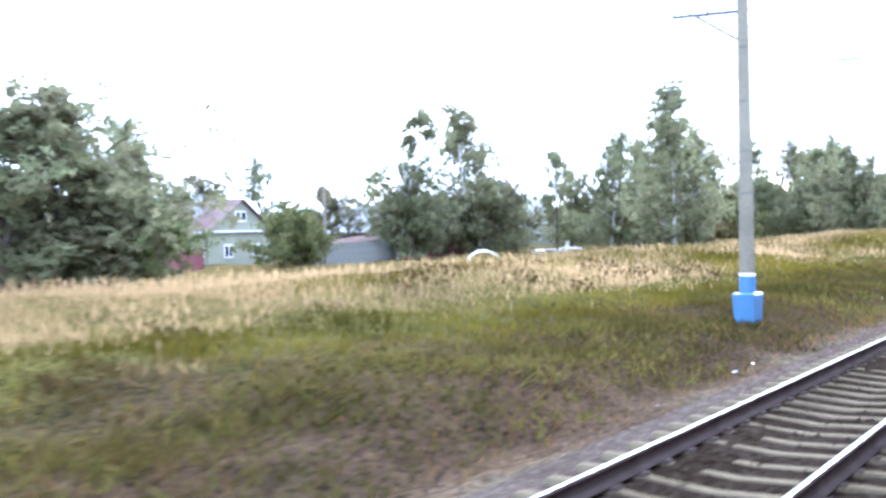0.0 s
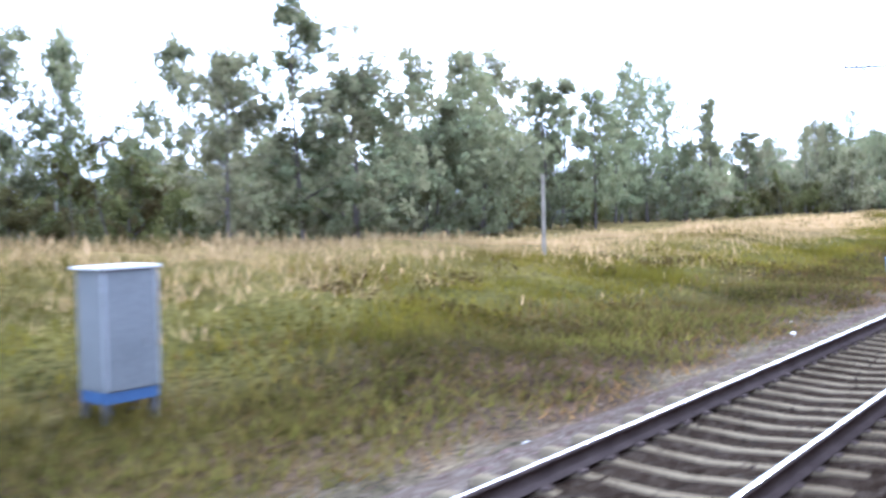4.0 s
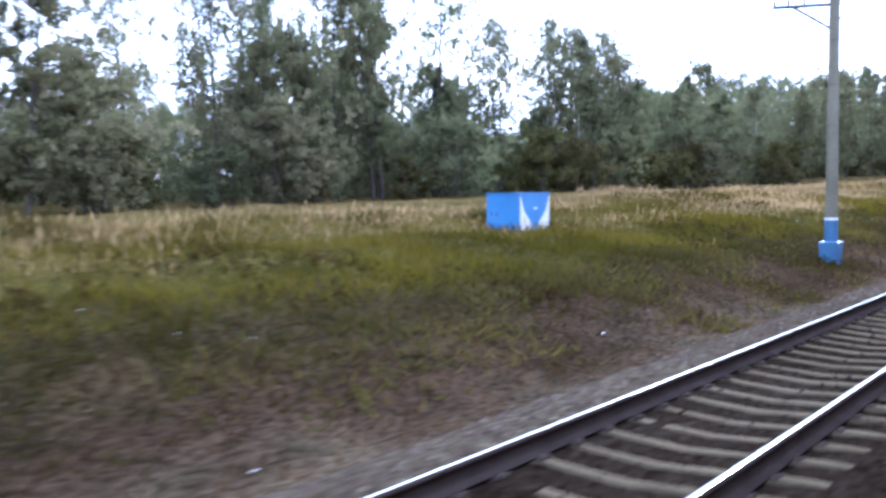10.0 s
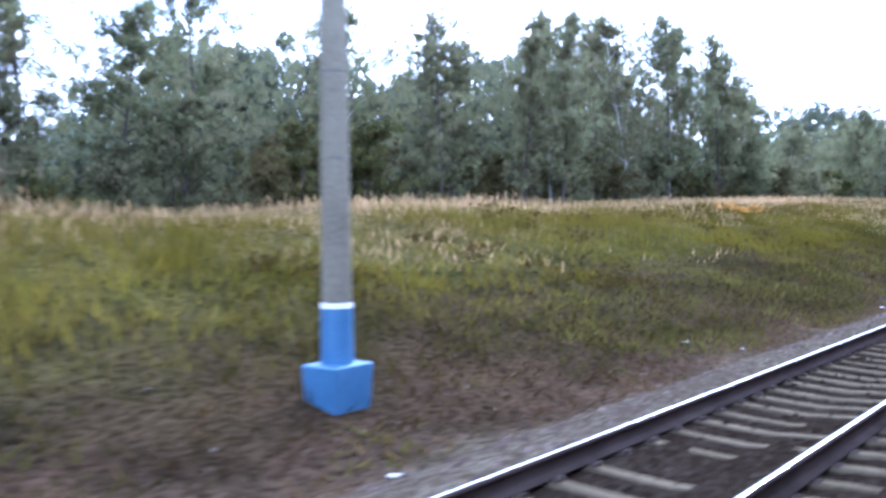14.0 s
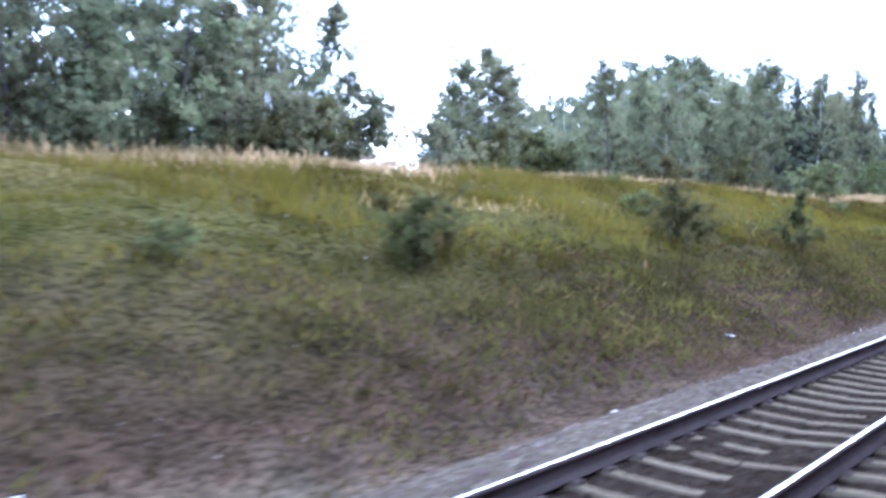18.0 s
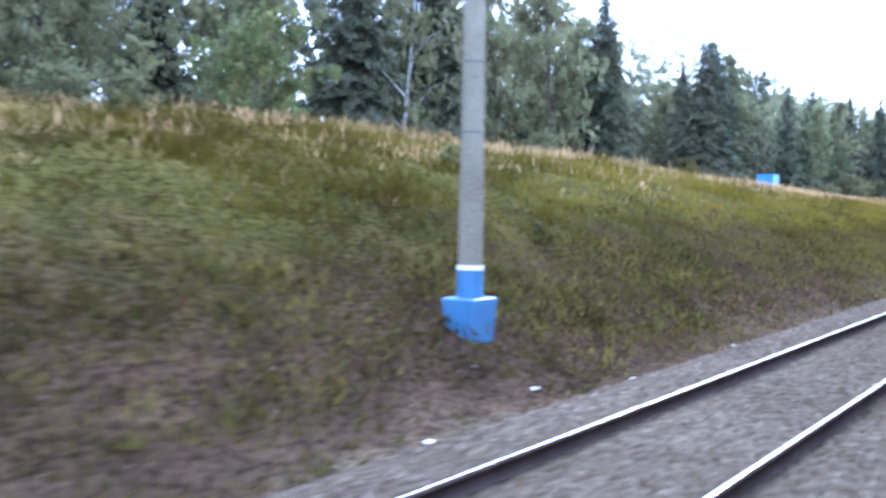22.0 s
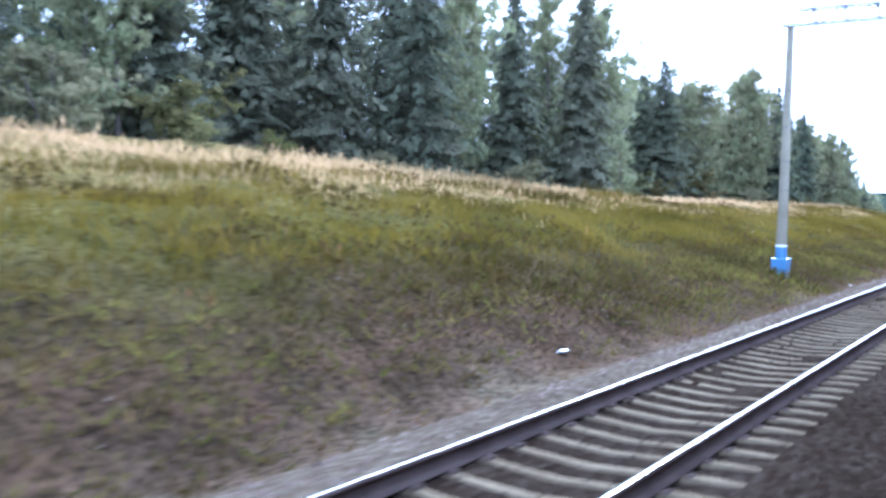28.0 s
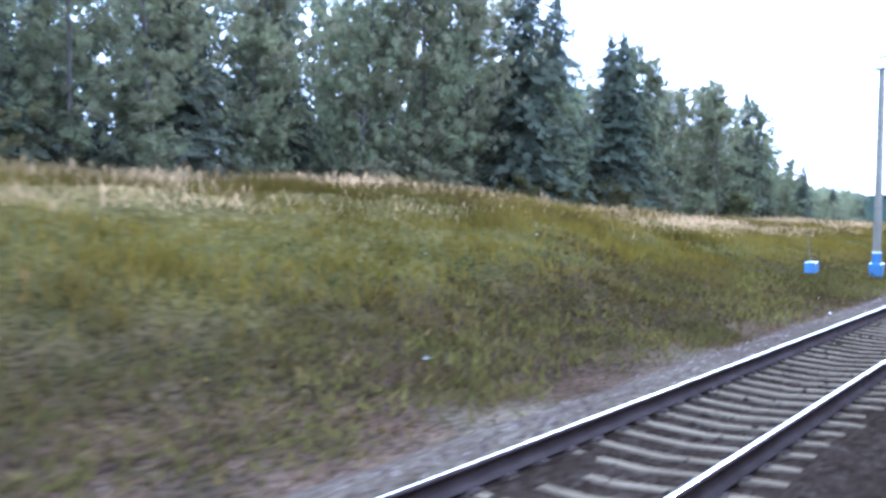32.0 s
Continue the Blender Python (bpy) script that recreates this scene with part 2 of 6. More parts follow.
M_HEAD = surface("dull_green_grey_paint", (0.045, 0.050, 0.047), (0.075, 0.081, 0.076), 2, 25, 0.7, 0.0, 0.1)
M_POST = surface("dull_grey_post_paint", (0.085, 0.088, 0.082), (0.135, 0.138, 0.13), 2, 25, 0.7, 0, 0.1)
M_NAVY = surface("dark_blue_paint", (0.026, 0.058, 0.13), (0.042, 0.086, 0.18), 2.5, 30, 0.5, 0, 0.1)
M_STEEL = surface("galvanised_steel", (0.22, 0.23, 0.24), (0.36, 0.37, 0.38), 3, 40, 0.5, 0.6, 0.1)
M_GIRDER = surface("dull_zinc", (0.13, 0.135, 0.14), (0.22, 0.225, 0.23), 3, 40, 0.6, 0.2, 0.1)
M_IRON = surface("dark_cast_weights", (0.05, 0.05, 0.055), (0.12, 0.12, 0.125), 4, 40, 0.8, 0.2, 0.4)
M_GLASS = surface("brown_porcelain", (0.12, 0.06, 0.04), (0.2, 0.1, 0.06), 5, 30, 0.2, 0, 0.0)
M_WIRE = surface("copper_wire", (0.07, 0.065, 0.06), (0.11, 0.10, 0.095), 3, 30, 0.5, 0.6, 0.0)
M_WOOD = surface("weathered_pole_wood", (0.135, 0.115, 0.085), (0.235, 0.208, 0.165), 2, 25, 0.9, 0, 0.5)
M_BARK = surface("dark_bark", (0.05, 0.042, 0.036), (0.11, 0.095, 0.08), 3, 30, 0.95, 0, 0.8)
M_BIRCH = surface("birch_bark", (0.26, 0.25, 0.235), (0.46, 0.45, 0.43), 1.5, 10, 0.8, 0, 0.3, (0.06, 0.055, 0.05))
M_PINEBARK = surface("pine_bark", (0.08, 0.055, 0.042), (0.15, 0.10, 0.075), 2, 20, 0.95, 0, 0.8)
M_LEAF_BIRCH = leaf_mat("birch_leaves", [(0.1237, 0.1387, 0.0679), (0.1624, 0.1754, 0.0851), (0.1891, 0.1958, 0.1023), (0.1396, 0.1530, 0.0774)], 0.45, leaf=0.10)
M_LEAF_WILLOW = leaf_mat("willow_leaves", [(0.1198, 0.1316, 0.0655), (0.1525, 0.1622, 0.0806), (0.1802, 0.1805, 0.0949), (0.1327, 0.1418, 0.0714)], 0.45, leaf=0.10)
M_LEAF_BUSH = leaf_mat("bush_leaves", [(0.0625, 0.0671, 0.0222), (0.0814, 0.0837, 0.0278), (0.0986, 0.0953, 0.0340), (0.0706, 0.0721, 0.0241)], 0.45, leaf=0.09)
M_LEAF_YELLOW = leaf_mat("yellowing_leaves", [(0.10, 0.12, 0.042), (0.15, 0.155, 0.056), (0.12, 0.14, 0.054), (0.088, 0.112, 0.042)], leaf=0.11)
M_NEEDLE = leaf_mat("spruce_needles", [(0.0588, 0.0680, 0.0420), (0.0730, 0.0820, 0.0506), (0.0892, 0.0970, 0.0602)], 0.15, leaf=0.11)
M_DEEP = leaf_mat("shaded_foliage", [(0.0871, 0.0980, 0.0612), (0.1065, 0.1150, 0.0717), (0.1268, 0.1330, 0.0841)], 0.3, leaf=0.3)
M_HILL = surface("far_wood_canopy", (0.018, 0.026, 0.018), (0.036, 0.046, 0.030), 0.05, 0.6, 0.95, 0, 0.0)
M_PINE = leaf_mat("pine_needles", [(0.0882, 0.1030, 0.0622), (0.1166, 0.1290, 0.0764), (0.1399, 0.1490, 0.0927)], 0.3, leaf=0.13)
M_GRASS = leaf_mat("green_grass", [(0.0841, 0.0821, 0.0301), (0.1248, 0.1154, 0.0399), (0.117, 0.0956, 0.0424), (0.1431, 0.1236, 0.0491)], 0.62, 0.6, True)
M_STRAW = leaf_mat("dry_reed_grass", [(0.272, 0.1882, 0.0989), (0.369, 0.2659, 0.1514), (0.233, 0.169, 0.0731), (0.407, 0.2928, 0.172)], 0.55, 0.7, True)
M_WEED = leaf_mat("low_weeds", [(0.0808, 0.0855, 0.0216), (0.1187, 0.1121, 0.0315), (0.1472, 0.1045, 0.045), (0.0997, 0.095, 0.027), (0.1187, 0.0808, 0.045)], 0.3, 0.6, True)
M_BROAD = leaf_mat("broad_weed_leaves", [(0.0343, 0.0360, 0.0078), (0.0501, 0.0499, 0.0113), (0.0638, 0.0590, 0.0163), (0.0421, 0.0390, 0.0107)], 0.35)
M_FLOWER = leaf_mat("flower_heads", [(0.30, 0.31, 0.26), (0.38, 0.39, 0.33)], 0.2, 0.7)
M_LITTER = surface("crumpled_litter", (0.30, 0.30, 0.29), (0.46, 0.46, 0.45), 6, 30, 0.5, 0, 0.2)
M_DIRT = surface("trodden_dirt", (0.070, 0.055, 0.038), (0.108, 0.088, 0.062), 0.8, 14, 0.95, 0, 0.4)
M_WALL = surface("pale_painted_boards", (0.20, 0.205, 0.150), (0.28, 0.28, 0.21), 0.8, 20, 0.8, 0, 0.2)
M_ROOF = surface("rusty_roof_sheet", (0.10, 0.062, 0.053), (0.20, 0.16, 0.145), 0.45, 12, 0.8, 0.0, 0.3, (0.30, 0.285, 0.27))
M_ROOFGREY = surface("grey_slate_roof", (0.30, 0.31, 0.32), (0.44, 0.45, 0.46), 0.8, 14, 0.8, 0, 0.3)
M_MAROON = surface("maroon_fence_paint", (0.12, 0.035, 0.045), (0.19, 0.06, 0.07), 0.8, 14, 0.6, 0, 0.2)
M_PLANK = surface("grey_fence_planks", (0.125, 0.125, 0.108), (0.20, 0.20, 0.175), 1.0, 16, 0.9, 0, 0.4)
M_PANE = surface("dark_window_glass", (0.02, 0.025, 0.03), (0.04, 0.045, 0.05), 1, 5, 0.08, 0, 0.0)
M_CAR = surface("dark_car_paint", (0.02, 0.022, 0.026), (0.035, 0.037, 0.042), 1, 10, 0.12, 0.0, 0.0)
M_TYRE = surface("black_rubber", (0.02, 0.02, 0.02), (0.04, 0.04, 0.04), 3, 30, 0.8, 0, 0.1)

# ---- helpers of this scene ----
rng = np.random.default_rng(7)


def mesh_of(name, co, faces, mat, tone=None):
    """A mesh from arrays: places (n, 3) and faces (m, k)."""
    co, faces = np.asarray(co, np.float32), np.asarray(faces, np.int32)
    me = bpy.data.meshes.new(name)
    k = faces.shape[1]
    me.vertices.add(len(co))
    me.vertices.foreach_set("co", co.ravel())
    me.loops.add(faces.size)
    me.loops.foreach_set("vertex_index", faces.ravel())
    me.polygons.add(len(faces))
    me.polygons.foreach_set("loop_start", np.arange(0, faces.size, k, dtype=np.int32))
    if tone is not None:
        a = me.attributes.new("tone", "FLOAT_COLOR", "POINT")
        a.data.foreach_set("color", np.c_[tone, np.ones(len(tone))].astype(np.float32).ravel())
    me.materials.append(mat)
    me.update(calc_edges=True)
    return me


def part(name, bm, mat, parent, label="", smooth=False):
    """Links a bmesh as one mesh object under a thing or a part."""
    me = bpy.data.meshes.new(name)
    bm.to_mesh(me)
    bm.free()
    me.materials.append(mat)
    if smooth:
        me.shade_smooth()
    ob = new(name, me)
    ob.parent = parent
    return tagged(ob, label)


def share(name, me, parent, m=None):
    ob = new(name, me)
    ob.parent = parent
    if m is not None:
        ob.matrix_basis = m
    return ob


def thing(name, place, label, category, group="", turn=0.0, kind=""):
    ob = new(name)
    ob.matrix_basis = pose(*place, 0, 0, turn)
    return tagged(ob, label, category, group, kind)


def cuboid(bm, x0, x1, y0, y1, z0, z1, bevel=0.0):
    r = bmesh.ops.create_cube(bm, size=1, matrix=Matrix.Translation(((x0 + x1) / 2, (y0 + y1) / 2, (z0 + z1) / 2)) @ Matrix.Diagonal((x1 - x0, y1 - y0, z1 - z0, 1)))
    if bevel:
        es = list({e for v in r["verts"] for e in v.link_edges})
        bmesh.ops.bevel(bm, geom=es, offset=bevel, segments=2, affect="EDGES", profile=0.5)
    return bm


def block(x0, x1, y0, y1, z0, z1, bevel=0.0):
    return cuboid(bmesh.new(), x0, x1, y0, y1, z0, z1, bevel)


def rod(bm, a, b, r0, r1=None, n=8):
    a, b = Vector(a), Vector(b)
    m = Matrix.Translation((a + b) / 2) @ (b - a).to_track_quat("Z", "Y").to_matrix().to_4x4()
    bmesh.ops.create_cone(bm, cap_ends=True, segments=n, radius1=r0, radius2=r0 if r1 is None else r1, depth=(b - a).length, matrix=m)
    return bm


def bar(a, b, r0, r1=None, n=8):
    return rod(bmesh.new(), a, b, r0, r1, n)


def hashed(ix, iy, seed):
    h = np.sin(ix * 127.1 + iy * 311.7 + seed * 74.7) * 43758.5453
    return h - np.floor(h)


def patches(x, y, size, seed):
    """Smooth random values from 0 to 1 over the plan."""
    x, y = np.asarray(x, float) / size, np.asarray(y, float) / size
    ix, iy = np.floor(x), np.floor(y)
    fx, fy = x - ix, y - iy
    fx, fy = fx * fx * (3 - 2 * fx), fy * fy * (3 - 2 * fy)
    a, b = hashed(ix, iy, seed), hashed(ix + 1, iy, seed)
    c, d = hashed(ix, iy + 1, seed), hashed(ix + 1, iy + 1, seed)
    return (a * (1 - fx) + b * fx) * (1 - fy) + (c * (1 - fx) + d * fx) * fy


# ---- the lie of the land ----
RAIL_N, RAIL_F, CENTRE = 2.275, 3.867, 3.071
MAST_X = (24.2, 72.1, 121.2, 174.8, 232.4, 290.9, 353.8, 411.5, 459.4, 508.3, 562.8, 611.8, 661.0, 710.5, 760.0, 812.0, 864.0, 920.0)
MAST_Z = (0.31, -0.07, -0.09, 0.03, 0.14, 0.01, 0.34, 0.39, 0.50, 0.53, 0.70, 0.32, 0.0, 0.0, 0.0, 0.0, 0.0, 0.0)
MAST_Y = 8.5
CREST_X = (-200, 0, 30, 50, 70, 78, 90, 115, 150, 165, 178, 192, 210, 230, 250, 270, 290, 310, 330, 345, 360, 375, 390, 405, 416, 424, 432, 440, 450, 460, 470, 480, 490, 502, 512, 519, 524, 530, 545, 560, 575, 600, 630, 650, 668, 682, 690, 700, 715, 800, 1000, 1600)
CREST_Z = (0.5, 0.6, 0.85, 0.7, 1.0, 1.26, 1.35, 0.65, 0.95, 1.07, 1.19, 1.1, 1.08, 1.06, 1.6, 1.76, 2.05, 2.34, 2.51, 2.99, 3.22, 3.34, 3.6, 3.88, 3.77, 3.57, 3.54, 3.76, 4.2, 4.22, 4.5, 4.22, 4.08, 3.73, 3.52, 3.5, 3.1, 3.1, 3.25, 3.4, 3.09, 2.9, 2.5, 2.67, 2.76, 2.91, 2.8, 2.2, 1.88, 1.6, 1.0, 0.5)
COVER = (450.0, 521.0)             # here fresh ballast hides the sleepers


def land(x, y):
    """Height of the ground at places along and across the line."""
    x, y = np.asarray(x, float), np.asarray(y, float)
    crest = np.interp(x, CREST_X, CREST_Z)
    foot = np.interp(x, MAST_X, np.array(MAST_Z) - 0.62)
    wood = np.where(x < 330, np.interp(x, (0, 120, 330), (-0.1, 0.3, 2.1)), crest + 0.4)
    t = np.clip((y - 8.5) / 11.5, 0, 1)
    cut = np.clip((crest - 1.2) / 2.0, 0, 1)
    gentle = t * t * (3 - 2 * t)
    shelf = np.clip(np.minimum(x - 120, 335 - x) / 15, 0, 1)
    gentle = gentle * (1 - shelf) + np.interp(t, (0, 0.07, 0.19, 0.45, 1), (0, 0.10, 0.33, 0.58, 1.0)) * shelf
    steep = np.interp(t, (0, 0.22, 0.48, 0.74, 1), (0, 0.30, 0.66, 0.87, 1.0))
    bank = foot + (crest - foot) * (gentle * (1 - cut) + steep * cut)
    near = np.interp(y, (-300, -6, -5.2, 5.0, 6.0, 6.9), (-1.5, -1.2, -0.45, -0.45, -0.80, -0.88))
    k = np.clip((y - 6.9) / 1.6, 0, 1)
    low = near * (1 - k) + foot * k
    back = crest + (wood - crest) * np.clip((y - 20) / 24, 0, 1)
    z = np.where(y < 8.5, low, np.where(y < 20, bank, back))
    # a second, higher swell behind the edge of the cutting
    swell = np.interp(x, (568, 584, 604, 618, 632), (0, 1.25, 1.15, 0.75, 0))
    z = z + swell * np.clip((y - 20) / 8, 0, 1) * np.clip((52 - y) / 10, 0, 1)
    # a mound beside the trodden path, and the hollow of the path
    z = z + 0.45 * np.exp(-((x - 196 - (y - 12) * 0.7) / 5.0) ** 2 - ((y - 14.5) / 4.0) ** 2)
    z = z - 0.38 * np.exp(-((x - np.interp(y, (6, 9.3, 12, 20), (196.6, 198.7, 200.9, 210.4))) / 0.9) ** 2) * np.clip((y - 7) / 3, 0, 1) * np.clip((24 - y) / 3, 0, 1)
    amp = np.clip((y - 6.0) / 4.0, 0, 1)
    return z + amp * ((patches(x, y, 5.5, 1) - 0.5) * 0.34 + (patches(x, y, 1.7, 2) - 0.5) * 0.38)


def land_at(x, y):
    return float(land(np.array([x]), np.array([y]))[0])


gx = np.r_[[-2500, -1200, -500, -200, -100, -50], np.arange(-20, 830, 1.25), np.arange(830, 1010, 5), [1050, 1100, 1200, 1350, 1600, 2200, 3500]]
gy = np.r_[[-3500, -1500, -600, -200, -80, -30, -12, -6, -5.2, 0, 3, 4.8], np.arange(5.2, 12, 0.45), np.arange(12, 26, 0.8), np.arange(26, 60, 3), [64, 75, 90, 120, 180, 300, 600, 1200, 2500, 4000]]
PX, PY = np.meshgrid(gx, gy, indexing="ij")
PZ = land(PX.ravel(), PY.ravel())
nx, ny = len(gx), len(gy)
I = np.arange(nx * ny).reshape(nx, ny)
quads = np.stack([I[:-1, :-1], I[1:, :-1], I[1:, 1:], I[:-1, 1:]], -1).reshape(-1, 4)
ground = new("ground", mesh_of("ground", np.c_[PX.ravel(), PY.ravel(), PZ], quads, M_GROUND))
ground.data.shade_smooth()
tagged(ground, "rough brown soil and thin turf rising to a bank", "ground", kind="structure")

# ballast bed: one long body with sloping shoulders, higher where fresh stone was tipped
bx = np.r_[[-300, -100], np.arange(-40, 830, 2.0), [900, 1100, 1600, 2600]]
by = np.array([-5.0, -4.2, -0.6, 0.5, 1.2, 1.66, 2.0, 2.12, 2.43, 2.9, 3.07, 3.3, 3.71, 4.02, 4.46, 4.95, 5.5, 6.1])
bz = np.array([-0.9, -0.4, -0.34, -0.31, -0.20, -0.170, -0.19, -0.21, -0.21, -0.240, -0.254, -0.240, -0.21, -0.195, -0.150, -0.24, -0.58, -0.95])
fz = np.array([-0.9, -0.4, -0.32, -0.28, -0.20, -0.15, -0.14, -0.15, -0.15, -0.13, -0.125, -0.13, -0.15, -0.15, -0.13, -0.17, -0.50, -0.95])
BX, BY = np.meshgrid(bx, by, indexing="ij")
cov = np.clip(np.minimum(bx - COVER[0], COVER[1] - bx) / 3.0 + 0.5, 0, 1)[:, None]
early = np.clip((112 - bx) / 8.0, 0, 1)[:, None] * np.interp(by, (3.9, 4.02, 4.46, 5.0, 5.6), (0, 0.05, 0.09, 0.06, 0))[None]
BZ = (bz[None] - early) * (1 - cov) + fz[None] * cov + (patches(BX, BY, 0.9, 5) - 0.5) * 0.035
I = np.arange(BX.size).reshape(BX.shape)
quads = np.stack([I[:-1, :-1], I[1:, :-1], I[1:, 1:], I[:-1, 1:]], -1).reshape(-1, 4)
ballast = new("ballast_bed", mesh_of("ballast_bed", np.c_[BX.ravel(), BY.ravel(), BZ.ravel()], quads, M_BALLAST))
M_BED = stone_field("oiled_track_bed", [(0.0095, 0.0066, 0.0047), (0.0189, 0.0140, 0.0102), (0.0292, 0.0227, 0.0165), (0.0141, 0.0098, 0.0069), (0.0410, 0.0333, 0.0251)], 0.065)
ballast.data.materials.append(M_BED)
M_BROWNBED = stone_field("brown_ballast", [(0.040, 0.031, 0.024), (0.070, 0.056, 0.044), (0.055, 0.042, 0.032), (0.10, 0.085, 0.069), (0.046, 0.035, 0.026)], 0.06)
ballast.data.materials.append(M_BROWNBED)
mid_y = (by[:-1] + by[1:]) / 2
dark = (mid_y[None] < 4.2) & ~((bx[:-1, None] > COVER[0]) & (bx[:-1, None] < COVER[1]) & (mid_y[None] > 1.2))
ballast.data.polygons.foreach_set("material_index", (dark + 2 * ((mid_y[None] > 4.0) & (bx[:-1, None] < 112))).astype(np.int32).clip(0, 2).ravel())
tagged(ballast, "grey crushed stone bed under the railway track", "ballast", kind="structure")

# ---- the track ----
# the train on the near track, whose side shades the ballast beside it
bm = bmesh.new()
prof = [(-0.50, 0.35), (-0.42, 1.1), (-0.42, 2.9), (-0.75, 3.75), (-1.6, 4.15), (-2.6, 4.0), (-3.3, 3.2), (-3.3, 0.35)]
a_, b_ = [bm.verts.new((-120, y, z)) for y, z in prof], [bm.verts.new((860, y, z)) for y, z in prof]
bm.faces.new(a_)
bm.faces.new(b_[::-1])
for i in range(len(prof)):
    bm.faces.new((a_[i], b_[i], b_[(i + 1) % len(prof)], a_[(i + 1) % len(prof)]))
bmesh.ops.recalc_face_normals(bm, faces=bm.faces)
me = bpy.data.meshes.new("train_side")
bm.to_mesh(me)
bm.free()
M_TRAIN = surface("dark_red_train_paint", (0.08, 0.03, 0.03), (0.13, 0.05, 0.045), 0.6, 12, 0.5, 0, 0.0)
me.materials.append(M_TRAIN)
tagged(new("train_side", me), "plain dark red side of a passenger train", "train", kind="structure")

track = thing("railway_track", (0, 0, 0), "railway track with two steel rails on concrete sleepers", "railway track", kind="structure")


def rail_mesh():
    sec = [(-0.075, -0.18), (0.075, -0.18), (0.075, -0.168), (0.02, -0.152), (0.009, -0.13), (0.009, -0.055), (0.036, -0.038), (0.0365, -0.010),
           (0.020, 0.0), (-0.020, 0.0), (-0.0365, -0.010), (-0.036, -0.038), (-0.009, -0.055), (-0.009, -0.13), (-0.02, -0.152), (-0.075, -0.168)]
    xs = np.r_[-300, np.arange(-40, 900, 25.0), 1100, 1700]
    n = len(sec)
    co = np.array([(x, y, z) for x in xs for y, z in sec])
    fs = [(i * n + j, i * n + (j + 1) % n, (i + 1) * n + (j + 1) % n, (i + 1) * n + j) for i in range(len(xs) - 1) for j in range(n)]
    me = mesh_of("rail", co, fs, M_RAIL)
    me.materials.append(M_RUN)
    idx = np.array([1 if j == 8 else 0 for i in range(len(xs) - 1) for j in range(n)], np.int32)
    me.polygons.foreach_set("material_index", idx)
    return me


RAIL_ME = rail_mesh()
for y in (RAIL_N, RAIL_F):
    tagged(share("rail", RAIL_ME, track, pose(0, y, 0)), "steel rail with a polished top and rusty sides")


def sleeper_mesh():
    """Concrete sleeper, lower in the middle, with a seat and clips under each rail."""
    ys = (-1.35, -1.1, -0.796, -0.5, 0.0, 0.5, 0.796, 1.1, 1.35)
    tops = (-0.172, -0.168, -0.182, -0.212, -0.24, -0.212, -0.182, -0.168, -0.172)
    co, fs = [], []
    for y, z in zip(ys, tops):
        co += [(-0.115, y, -0.40), (-0.070, y, z), (0.070, y, z), (0.115, y, -0.40)]
    for i in range(len(ys) - 1):
        for j in range(3):
            fs.append((i * 4 + j, i * 4 + j + 1, (i + 1) * 4 + j + 1, (i + 1) * 4 + j))
    k = (len(ys) - 1) * 4
    fs += [(0, 3, 2, 1), (k, k + 1, k + 2, k + 3)]
    for ry in (-0.796, 0.796):
        for dy in (-0.115, 0.115):
            b = len(co)
            co += [(sx * 0.05, ry + dy + sy * 0.03, z) for z in (-0.19, -0.162) for sx, sy in ((-1, -1), (1, -1), (1, 1), (-1, 1))]
            fs += [(b + 4, b + 5, b + 6, b + 7), (b, b + 1, b + 5, b + 4), (b + 1, b + 2, b + 6, b + 5), (b + 2, b + 3, b + 7, b + 6), (b + 3, b, b + 4, b + 7)]
    return np.array(co), np.array(fs)


SL_CO, SL_F = sleeper_mesh()
SL_ME = mesh_of("sleeper", SL_CO, SL_F, M_SLEEPER)
SL_ME.materials.append(M_RAIL)
SL_ME.polygons.foreach_set("material_index", np.array([0] * (len(SL_F) - 20) + [1] * 20, np.int32))
PITCH = 0.543
centres = np.arange(-8.0, 860.0, PITCH)
first = centres[(centres > 3) & (centres < 3 + 300 * PITCH)]
for i, x in enumerate(first):
    share("sleeper", SL_ME, track, pose(x + rng.normal(0, 0.012), CENTRE + rng.normal(0, 0.01), rng.normal(0, 0.003), 0, 0, rng.normal(0, 0.5)))
rest = centres[~((centres > 3) & (centres < 3 + 300 * PITCH))]
rest = rest[(rest < COVER[0] - 1) | (rest > COVER[1] + 1)]
co = (SL_CO[None] + np.c_[rest + rng.normal(0, 0.012, len(rest)), np.full(len(rest), CENTRE) + rng.normal(0, 0.01, len(rest)), rng.normal(0, 0.003, len(rest))][:, None]).reshape(-1, 3)
fs = (SL_F[None] + (np.arange(len(rest)) * len(SL_CO))[:, None, None]).reshape(-1, 4)
me = mesh_of("sleepers", co, fs, M_SLEEPER)
me.materials.append(M_RAIL)
me.polygons.foreach_set("material_index", np.tile(np.array([0] * (len(SL_F) - 20) + [1] * 20, np.int32), len(rest)))
tagged(share("sleepers", me, track), kind="stuff")


